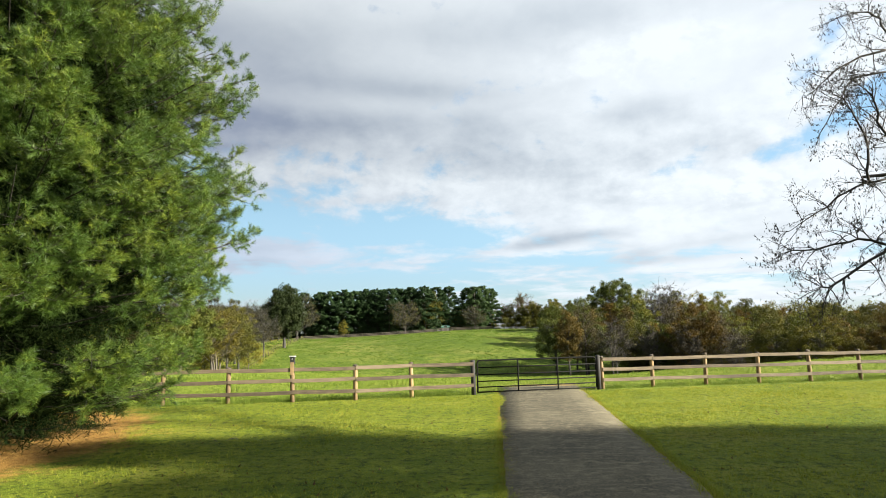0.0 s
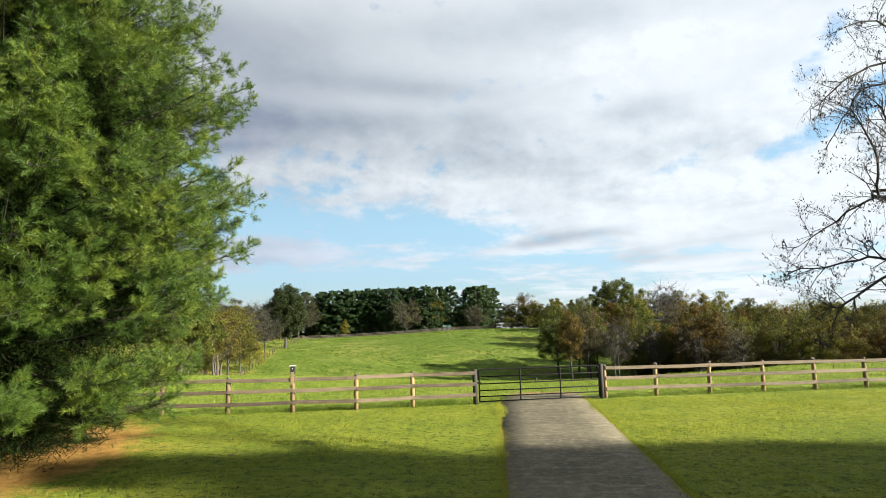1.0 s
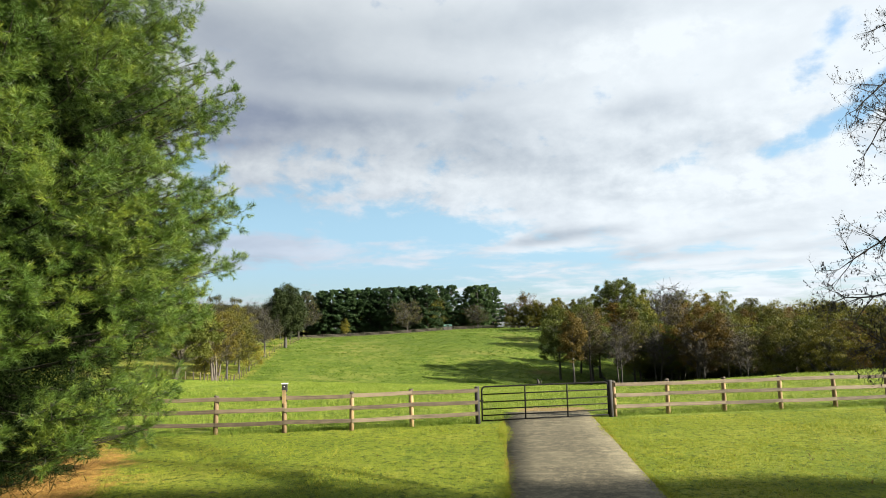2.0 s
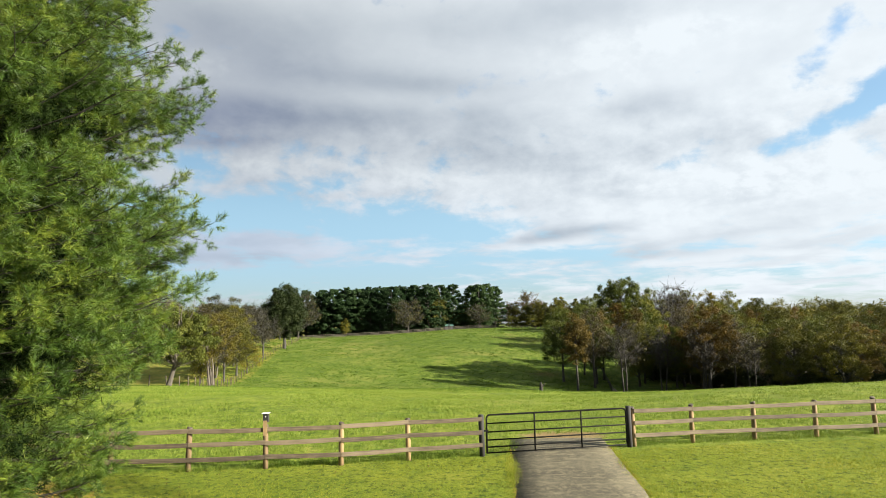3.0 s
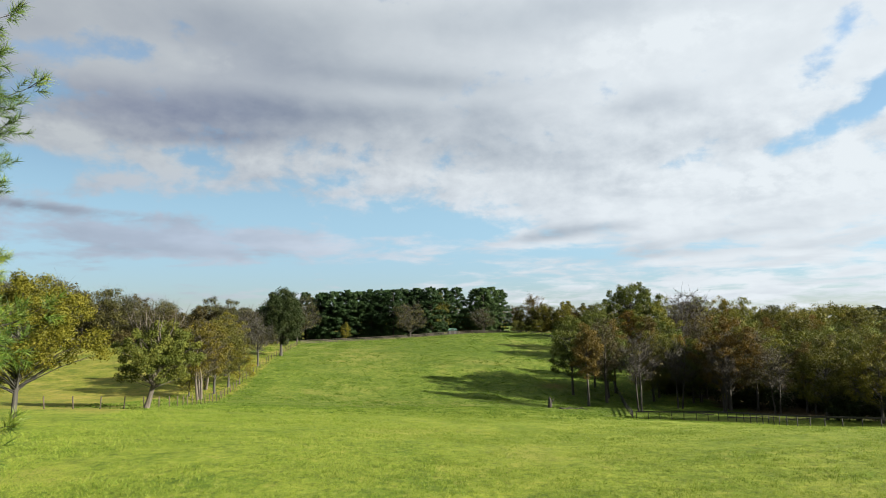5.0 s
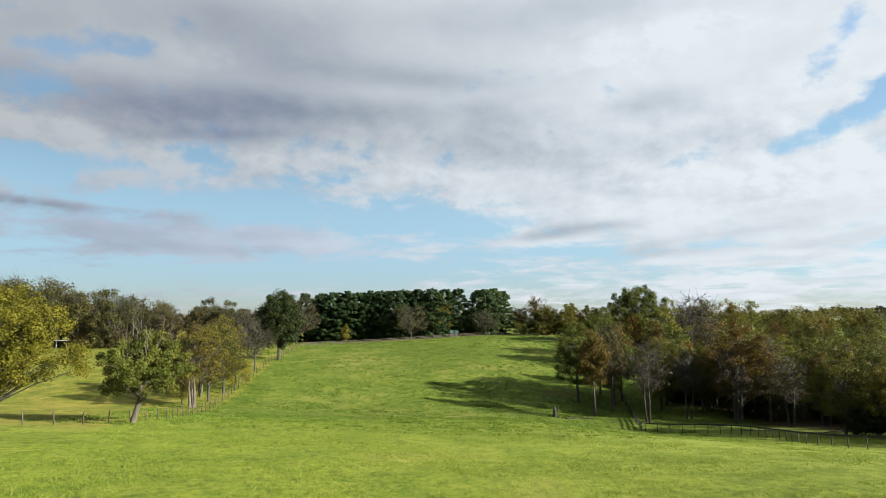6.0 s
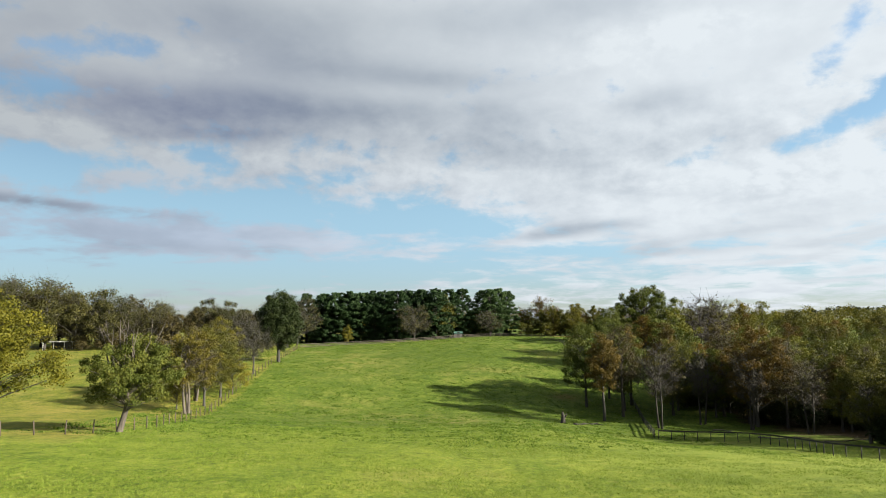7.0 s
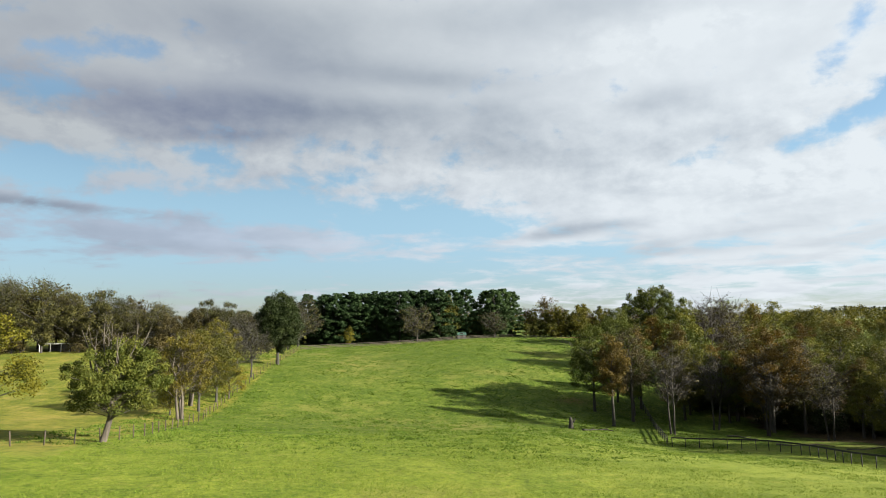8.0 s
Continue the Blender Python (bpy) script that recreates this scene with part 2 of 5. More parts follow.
def ground_material():
    mat, n, bsdf = material("meadow_ground", 0.95)
    bsdf.inputs["Specular IOR Level"].default_value = 0.1
    pos = n.add("ShaderNodeNewGeometry").outputs["Position"]
    x, y, z = n.xyz(pos)
    broad, mid, small, grain = n.noise(pos, 0.03, 3), n.noise(pos, 0.22, 5, 0.6), n.noise(pos, 1.6, 6, 0.7), n.noise(pos, 14.0, 5, 0.75)
    tuft = n.noise(n.v("MULTIPLY", pos, (1.0, 0.7, 1.0)), 0.75, 7, 0.72)
    f = n.total([n.m("MULTIPLY", broad, 0.25), n.m("MULTIPLY", mid, 0.35), n.m("MULTIPLY", small, 0.40)])
    lawn = n.mix(n.step(f, 0.40, 0.60), (0.086, 0.124, 0.010), (0.176, 0.198, 0.018))
    sward = n.noise(pos, 4.5, 6, 0.75)
    lawn = n.mix(n.m("MULTIPLY", n.step(sward, 0.51, 0.39), 0.9), lawn, (0.030, 0.050, 0.006))
    lawn = n.mix(n.m("MULTIPLY", n.step(n.m("ADD", n.m("MULTIPLY", mid, 0.5), n.m("MULTIPLY", sward, 0.5)), 0.53, 0.62), 0.40), lawn, (0.190, 0.158, 0.043))
    field = n.mix(n.step(f, 0.40, 0.60), (0.050, 0.086, 0.008), (0.118, 0.152, 0.020))
    field = n.mix(n.m("MULTIPLY", n.step(tuft, 0.49, 0.40), 0.42), field, (0.026, 0.050, 0.006))
    field = n.mix(n.m("MULTIPLY", n.step(tuft, 0.55, 0.64), 0.40), field, (0.165, 0.165, 0.044))
    # field colour scaled by y: brighter near, darker up the hill
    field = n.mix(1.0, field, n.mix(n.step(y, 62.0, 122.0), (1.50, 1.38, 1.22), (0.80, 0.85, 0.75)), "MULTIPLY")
    clod = n.noise(pos, 0.42, 8, 0.8)
    field = n.mix(n.m("MULTIPLY", n.step(clod, 0.45, 0.38), 0.28), field, (0.030, 0.052, 0.007))
    dab = n.noise(n.v("MULTIPLY", pos, (1.0, 0.55, 1.0)), 2.6, 5, 0.7)
    field = n.mix(n.m("MULTIPLY", n.step(dab, 0.47, 0.38), 0.45), field, (0.024, 0.046, 0.005))
    field = n.mix(n.m("MULTIPLY", n.step(dab, 0.54, 0.64), 0.45), field, (0.185, 0.205, 0.045))
    worn = n.step(n.m("ADD", n.m("MULTIPLY", broad, 0.6), n.m("MULTIPLY", mid, 0.4)), 0.52, 0.64)
    slope = n.total([n.blob(x, y, -24.0, 172.0, 12.0, 22.0), n.blob(x, y, 8.0, 165.0, 10.0, 5.0), n.blob(x, y, -6.0, 118.0, 16.0, 10.0)])
    worn = n.m("ADD", n.m("MULTIPLY", worn, 0.45), n.m("MULTIPLY", slope, n.step(mid, 0.38, 0.62, 0.1, 0.6)), clamp=True)
    field = n.mix(worn, field, (0.140, 0.132, 0.036))
    # two wheel tracks across the near field
    bend = n.m("MULTIPLY", n.m("SUBTRACT", n.noise(pos, 0.16, 2), 0.5), 2.2)
    tracks = n.m("ADD", n.blob(n.m("ADD", x, bend), y, 5.0, 58.0, 0.22, 22.0), n.blob(n.m("ADD", x, bend), y, 2.7, 58.0, 0.22, 20.0))
    field = n.mix(n.m("MULTIPLY", tracks, n.step(small, 0.4, 0.62, 0.0, 0.50)), field, (0.040, 0.070, 0.008))
    # paler, yellower sward towards the wood
    field = n.mix(n.m("MULTIPLY", n.blob(x, y, 30.0, 72.0, 20.0, 26.0), n.step(mid, 0.35, 0.65, 0.35, 0.75)), field, (0.190, 0.225, 0.040))
    # bare soil and fallen leaves in the dip
    field = n.mix(n.m("MULTIPLY", n.blob(x, y, 23.4, 146.8, 3.2, 2.2), n.step(small, 0.4, 0.6, 0.3, 0.9)), field, (0.110, 0.062, 0.026))
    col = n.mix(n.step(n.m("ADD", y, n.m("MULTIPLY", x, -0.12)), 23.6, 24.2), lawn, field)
    # grazed pasture on the west side of the wire fence
    west = n.mix(n.step(f, 0.42, 0.60), (0.080, 0.102, 0.010), (0.180, 0.162, 0.030))
    west = n.mix(n.m("MULTIPLY", n.step(tuft, 0.50, 0.38), 0.6), west, (0.040, 0.066, 0.008))
    west = n.mix(n.m("MULTIPLY", n.step(mid, 0.54, 0.66), 0.45), west, (0.195, 0.165, 0.046))
    side = n.m("ADD", n.m("ADD", x, n.m("MULTIPLY", n.m("SUBTRACT", y, 80.0), 0.085)), 36.5)
    col = n.mix(n.m("MULTIPLY", n.step(side, 0.6, -0.6), n.step(y, 70.0, 78.0)), col, west)
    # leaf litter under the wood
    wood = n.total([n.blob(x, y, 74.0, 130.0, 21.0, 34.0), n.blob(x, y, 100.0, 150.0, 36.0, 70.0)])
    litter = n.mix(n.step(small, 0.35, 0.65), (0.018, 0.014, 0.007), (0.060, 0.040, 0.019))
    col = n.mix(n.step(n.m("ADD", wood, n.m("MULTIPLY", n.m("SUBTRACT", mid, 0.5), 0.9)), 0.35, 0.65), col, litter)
    # bare patches: fallen needles under the pine, dirt past the gate, ploughed strip on the hill
    straw = n.mix(n.step(small, 0.3, 0.7), (0.150, 0.078, 0.018), (0.330, 0.190, 0.048))
    bed = n.m("ADD", n.blob(x, y, -13.7, 13.5, 5.5, 9.0), n.m("MULTIPLY", n.m("SUBTRACT", mid, 0.5), 0.5))
    bed = n.m("ADD", bed, n.m("MULTIPLY", n.m("SUBTRACT", small, 0.5), 0.35))
    col = n.mix(n.step(bed, 0.30, 0.46), col, straw)
    dirt = n.m("ADD", n.blob(x, y, 4.6, 27.6, 1.9, 1.2), n.m("MULTIPLY", n.m("SUBTRACT", small, 0.5), 0.6))
    col = n.mix(n.step(dirt, 0.35, 0.65), col, (0.19, 0.135, 0.06))
    plough = n.blob(x, y, 44.0, 236.0, 18.0, 7.0)
    col = n.mix(n.step(plough, 0.4, 0.7), col, (0.13, 0.072, 0.035))
    col = n.mix(n.m("MULTIPLY", n.step(grain, 0.55, 0.35), 0.45), col, (0.020, 0.030, 0.006))
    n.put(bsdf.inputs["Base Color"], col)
    bump(n, bsdf, n.m("ADD", n.m("MULTIPLY", small, 0.6), n.m("MULTIPLY", grain, 0.4)), 1.0, 0.22)
    return mat


def asphalt_material():
    mat, n, bsdf = material("old_asphalt", 0.95)
    bsdf.inputs["Specular IOR Level"].default_value = 0.15
    pos = n.add("ShaderNodeNewGeometry").outputs["Position"]
    x, y, z = n.xyz(pos)
    broad, stone, patch = n.noise(pos, 0.5, 4), n.noise(pos, 26.0, 5, 0.8), n.noise(pos, 4.5, 8, 0.75)
    streak = n.noise(n.join(n.m("MULTIPLY", x, 0.5), n.m("MULTIPLY", y, 2.4), 0.0), 1.6, 7, 0.7)
    col = n.mix(n.step(broad, 0.35, 0.65), (0.046, 0.041, 0.029), (0.076, 0.068, 0.046))
    col = n.mix(n.m("MULTIPLY", n.step(patch, 0.48, 0.62), 0.80), col, (0.130, 0.115, 0.074))
    col = n.mix(n.m("MULTIPLY", n.step(streak, 0.50, 0.66), 0.50), col, (0.165, 0.145, 0.094))
    col = n.mix(n.m("MULTIPLY", n.step(stone, 0.50, 0.62), 0.6), col, (0.155, 0.135, 0.086))
    col = n.mix(n.m("MULTIPLY", n.step(stone, 0.46, 0.36), 0.7), col, (0.016, 0.015, 0.014))
    litter = n.noise(pos, 9.0, 6, 0.8)
    col = n.mix(n.step(litter, 0.66, 0.72), col, (0.16, 0.11, 0.05))
    n.put(bsdf.inputs["Base Color"], col)
    bump(n, bsdf, stone, 0.6, 0.01)
    return mat


M_GROUND, M_ASPHALT = ground_material(), asphalt_material()
M_LAWN = leaf_material("lawn_blades", (0.064, 0.094, 0.008), (0.174, 0.208, 0.016), (0.26, 0.258, 0.040), 0.35, 0.5, vary=0.65)
M_FIELD = leaf_material("field_blades", (0.040, 0.082, 0.008), (0.104, 0.156, 0.016), (0.180, 0.218, 0.038), 0.35, 0.3, vary=0.65)
M_HILLGRASS = leaf_material("hill_grass_blades", (0.038, 0.074, 0.007), (0.082, 0.128, 0.014), (0.132, 0.162, 0.030), 0.35, 0.3, vary=0.45)
M_STRAW = leaf_material("pine_straw_needles", (0.155, 0.0744, 0.0217), (0.2604, 0.1426, 0.0434), (0.341, 0.2232, 0.0868), 0.1, 1.0)
M_LITTER = leaf_material("dry_fallen_leaf", (0.030, 0.018, 0.008), (0.075, 0.045, 0.018), (0.160, 0.105, 0.045), 0.1, 3.0)
M_NEEDLE = leaf_material("pine_needles", (0.010, 0.026, 0.006), (0.048, 0.088, 0.012), (0.175, 0.205, 0.022), 0.22, 0.9, 0.45, 0.30, 0.2)
# dark copy of the pine needles: the crown's inner shade put into colour
M_SHADENEEDLE = leaf_material("shaded_pine_needles", (0.004, 0.008, 0.003), (0.008, 0.014, 0.004), (0.016, 0.023, 0.005), 0.0, 0.6, gloss=0.0)
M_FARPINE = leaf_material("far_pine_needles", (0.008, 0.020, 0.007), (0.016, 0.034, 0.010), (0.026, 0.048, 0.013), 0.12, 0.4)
# the far pine's needles again, their sunlit look put into lighter colours
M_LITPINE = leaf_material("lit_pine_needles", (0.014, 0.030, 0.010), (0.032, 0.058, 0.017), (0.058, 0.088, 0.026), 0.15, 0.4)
M_DARKLEAF = leaf_material("dark_green_leaves", (0.009, 0.015, 0.004), (0.016, 0.025, 0.006), (0.034, 0.040, 0.011), 0.2, 0.5)
M_OAKLEAF = leaf_material("oak_leaves", (0.018, 0.028, 0.005), (0.050, 0.064, 0.010), (0.108, 0.110, 0.019), 0.3, 0.5)
M_YELLOW = leaf_material("yellow_green_leaves", (0.040, 0.046, 0.005), (0.100, 0.094, 0.009), (0.170, 0.138, 0.015), 0.35, 0.6)
M_BROWN = leaf_material("brown_autumn_leaves", (0.021, 0.018, 0.007), (0.042, 0.035, 0.012), (0.078, 0.063, 0.020), 0.25, 0.4)
M_OLIVE = leaf_material("olive_leaves", (0.017, 0.023, 0.005), (0.050, 0.052, 0.007), (0.128, 0.112, 0.012), 0.28, 0.4)
M_DULL = leaf_material("dull_olive_leaves", (0.014, 0.016, 0.005), (0.033, 0.034, 0.010), (0.068, 0.062, 0.016), 0.25, 0.4)
M_ASH = leaf_material("ash_leaves", (0.027, 0.029, 0.006), (0.066, 0.058, 0.008), (0.138, 0.108, 0.011), 0.28, 0.5)
M_ORANGE = leaf_material("orange_autumn_leaves", (0.022, 0.020, 0.004), (0.066, 0.043, 0.007), (0.160, 0.092, 0.012), 0.3, 0.5)
M_RUST = leaf_material("rust_autumn_leaves", (0.028, 0.026, 0.006), (0.080, 0.058, 0.012), (0.160, 0.105, 0.020), 0.3, 0.5)
M_LIME = leaf_material("yellow_olive_leaves", (0.024, 0.033, 0.005), (0.064, 0.072, 0.010), (0.130, 0.126, 0.016), 0.3, 0.5)
M_BARK = bark_material("grey_bark", (0.016, 0.0145, 0.012), (0.042, 0.039, 0.031))
M_PALEBARK = bark_material("pale_bark", (0.030, 0.025, 0.019), (0.084, 0.071, 0.054))
M_DARKBARK = bark_material("dark_bark", (0.013, 0.011, 0.009), (0.034, 0.029, 0.023))
M_TWIG = bark_material("dark_twig_bark", (0.006, 0.005, 0.004), (0.022, 0.017, 0.013))
M_PINEBARK = bark_material("pine_twig_bark", (0.010, 0.008, 0.006), (0.030, 0.023, 0.016))
M_RAIL = wood_material("weathered_board", (0.040, 0.028, 0.016), (0.140, 0.106, 0.068))
M_POST = wood_material("round_post_wood", (0.085, 0.054, 0.025), (0.230, 0.152, 0.068), "Z")
M_DARKWOOD = wood_material("dark_fence_wood", (0.005, 0.005, 0.005), (0.016, 0.0145, 0.013))
M_GREYPOST = wood_material("old_field_post", (0.0204, 0.01496, 0.01088), (0.068, 0.051, 0.034), "Z")
M_CRESTWOOD = wood_material("brown_fence_wood", (0.022, 0.017, 0.012), (0.058, 0.047, 0.034))
M_IRON = plain_material("black_steel_paint", (0.004, 0.004, 0.004), (0.010, 0.010, 0.009), 0.75, 0.0, 8.0)
M_IRON.node_tree.nodes["Principled BSDF"].inputs["Specular IOR Level"].default_value = 0.08
M_GREYWALL = plain_material("grey_siding", (0.035, 0.035, 0.038), (0.06, 0.06, 0.064))
M_TANWALL = plain_material("tan_siding", (0.20, 0.12, 0.07), (0.26, 0.16, 0.095))
M_WHITE = plain_material("white_paint", (0.40, 0.40, 0.39), (0.48, 0.48, 0.47))
M_GREENROOF = plain_material("pale_green_metal_roof", (0.045, 0.11, 0.09), (0.07, 0.15, 0.125), 0.85)
M_ROOF = plain_material("brown_shingle", (0.05, 0.045, 0.04), (0.09, 0.08, 0.07))
M_GLASS = plain_material("dark_window_glass", (0.015, 0.018, 0.022), (0.03, 0.035, 0.04), 0.08)
M_HILL = leaf_material("distant_wood", (0.035, 0.045, 0.024), (0.06, 0.065, 0.03), (0.10, 0.085, 0.04), 0.0, 0.02)


# ---- the lie of the land ----
XK = np.array([-95, -42, -15, 8, 30, 44, 80])
YK = np.array([26, 42, 56, 72, 86, 100, 115, 128, 142, 160, 180, 200, 225, 270])
ZK = np.array([
    [0, .1, -.3, -1.2, -2.2, -3.2, -4.2, -4.4, -3.8, -2.4, -1.0, .2, .8, .5],
    [0, .0, -.5, -1.9, -3.4, -5.0, -6.3, -6.2, -4.8, -2.4, -.6, .8, 1.2, .8],
    [0, -.22, -1.26, -2.88, -4.3, -6.0, -7.7, -8.2, -7.0, -4.4, -1.6, .9, 1.8, 1.2],
    [0, -.93, -2.18, -3.58, -4.9, -6.2, -8.2, -9.2, -8.2, -5.0, -1.6, 1.2, 2.3, 1.6],
    [0, .0, -1.6, -4.05, -6.0, -8.35, -9.7, -9.95, -9.2, -6.0, -2.2, 1.0, 2.2, 1.6],
    [0, .2, -1.65, -4.66, -6.7, -8.3, -9.9, -10.4, -9.7, -6.6, -2.6, .6, 1.8, 1.4],
    [.1, .2, -2.0, -4.8, -6.8, -8.4, -9.7, -10.0, -9.2, -6.4, -3.0, -.5, .5, .5]])
# the hill flattens towards its crest
ZK[:, 10:] -= np.outer((1.0, 1.35, 1.15, 0.75, 0.6, 0.5, 0.3), (0.5, 1.0, 1.1, 0.8))
# level ground behind, a slow fall far ahead
YK = np.concatenate([[-400, 0, 14, 22], YK, [400, 900]])
ZK = np.column_stack([np.zeros((7, 4)), ZK, np.full(7, -3.0), np.full(7, -20.0)])


def spline(t, k, v):
    """Smooth curve through v at the knots k (finite-difference Hermite), v: (knots, n), t: (n,)."""
    i = np.clip(np.searchsorted(k, t) - 1, 0, len(k) - 2)
    d = np.gradient(v, k, axis=0)
    n = np.arange(len(t))
    h = k[i + 1] - k[i]
    s = np.clip((t - k[i]) / h, 0, 1)
    return ((2*s**3 - 3*s**2 + 1) * v[i, n] + (s**3 - 2*s**2 + s) * h * d[i, n]
            + (3*s**2 - 2*s**3) * v[i + 1, n] + (s**3 - s**2) * h * d[i + 1, n])


def heights(x, y):
    x, y = np.atleast_1d(x).astype(float), np.atleast_1d(y).astype(float)
    cols = np.array([spline(y, YK, np.repeat(row[:, None], len(y), 1)) for row in ZK])
    return spline(np.clip(x, XK[0], XK[-1]), XK, cols)


def lie(x, y):
    return float(heights(x, y)[0])


# ---- mesh helpers ----
RNG = np.random.default_rng(7)


def polys(name, verts, k, material):
    """A mesh of separate polygons of k corners each, from an (n * k, 3) array."""
    verts = np.ascontiguousarray(verts, dtype=np.float32).reshape(-1, 3)
    n = len(verts) // k
    me = bpy.data.meshes.new(name)
    me.vertices.add(n * k)
    me.vertices.foreach_set("co", verts.ravel())
    me.loops.add(n * k)
    me.loops.foreach_set("vertex_index", np.arange(n * k, dtype=np.int32))
    me.polygons.add(n)
    me.polygons.foreach_set("loop_start", np.arange(0, n * k, k, dtype=np.int32))
    me.update(calc_edges=True)
    me.materials.append(material)
    return me


class Shape:
    """Gathers vertices and faces for one mesh."""

    def __init__(self):
        self.v, self.f = [], []

    def tube(self, pts, radii, sides=6, cap=True):
        pts = [Vector(p) for p in pts]
        base, side = len(self.v), None
        for i, p in enumerate(pts):
            d = (pts[min(i + 1, len(pts) - 1)] - pts[max(i - 1, 0)]).normalized()
            side = (side - d * side.dot(d)).normalized() if side else d.orthogonal().normalized()
            up = d.cross(side)
            for k in range(sides):
                a = 2 * math.pi * k / sides
                self.v.append(p + (side * math.cos(a) + up * math.sin(a)) * radii[i])
        for i in range(len(pts) - 1):
            for k in range(sides):
                a, b = base + i * sides + k, base + i * sides + (k + 1) % sides
                self.f.append((a, b, b + sides, a + sides))
        if cap:
            self.f.append(tuple(range(base + sides - 1, base - 1, -1)))
            self.f.append(tuple(range(base + (len(pts) - 1) * sides, base + len(pts) * sides)))
        return self

    def box(self, lo, hi, m=None):
        base = len(self.v)
        for z in (lo[2], hi[2]):
            for x, y in ((lo[0], lo[1]), (hi[0], lo[1]), (hi[0], hi[1]), (lo[0], hi[1])):
                p = Vector((x, y, z))
                self.v.append(m @ p if m else p)
        for f in ((0, 3, 2, 1), (4, 5, 6, 7), (0, 1, 5, 4), (1, 2, 6, 5), (2, 3, 7, 6), (3, 0, 4, 7)):
            self.f.append(tuple(base + i for i in f))
        return self

    def mesh(self, name, mat, smooth=True):
        me = bpy.data.meshes.new(name)
        me.from_pydata([tuple(p) for p in self.v], [], self.f)
        me.materials.append(mat)
        if smooth:
            me.polygons.foreach_set("use_smooth", [True] * len(me.polygons))
        me.update()
        return me


def part(name, me, parent, label="", m=None, kind=""):
    ob = new(name, me)
    ob.parent = parent
    if m is not None:
        ob.matrix_basis = m
    return tagged(ob, label, kind=kind)


def leaves(centres, spread, per, size, flat=1.0, droop=0.0, rng=RNG, thin=0.75, k=4):
    """Leaves of k corners scattered round clump centres: an array of corners."""
    n = len(centres) * per
    c = np.repeat(np.asarray(centres, float), per, 0)
    s = np.repeat(np.broadcast_to(np.asarray(spread, float), (len(centres),)), per)
    off = rng.normal(size=(n, 3))
    off /= np.linalg.norm(off, axis=1)[:, None] + 1e-6
    off *= (rng.random(n) ** 0.5)[:, None] * s[:, None]
    off[:, 2] *= flat
    p = c + off
    a = rng.normal(size=(n, 3))
    a[:, 2] -= droop
    # blades turn their faces out of the clump
    face = off / (s[:, None] + 1e-6) + rng.normal(size=(n, 3)) * 0.42 + (0, 0, 0.25)
    face /= np.linalg.norm(face, axis=1)[:, None] + 1e-6
    a -= face * (a * face).sum(1)[:, None]
    a /= np.linalg.norm(a, axis=1)[:, None] + 1e-6
    b = np.cross(face, a)
    z = (size * rng.uniform(0.6, 1.3, n))[:, None]
    a, b = a * z, b * z * thin
    if k == 3:
        return np.stack([p - a * 0.45 - b * 0.5, p - a * 0.35 + b * 0.5, p + a * 0.65], 1).reshape(-1, 3)
    return np.stack([p - a * 0.5, p + b * 0.5, p + a * 0.6, p - b * 0.5], 1).reshape(-1, 3)


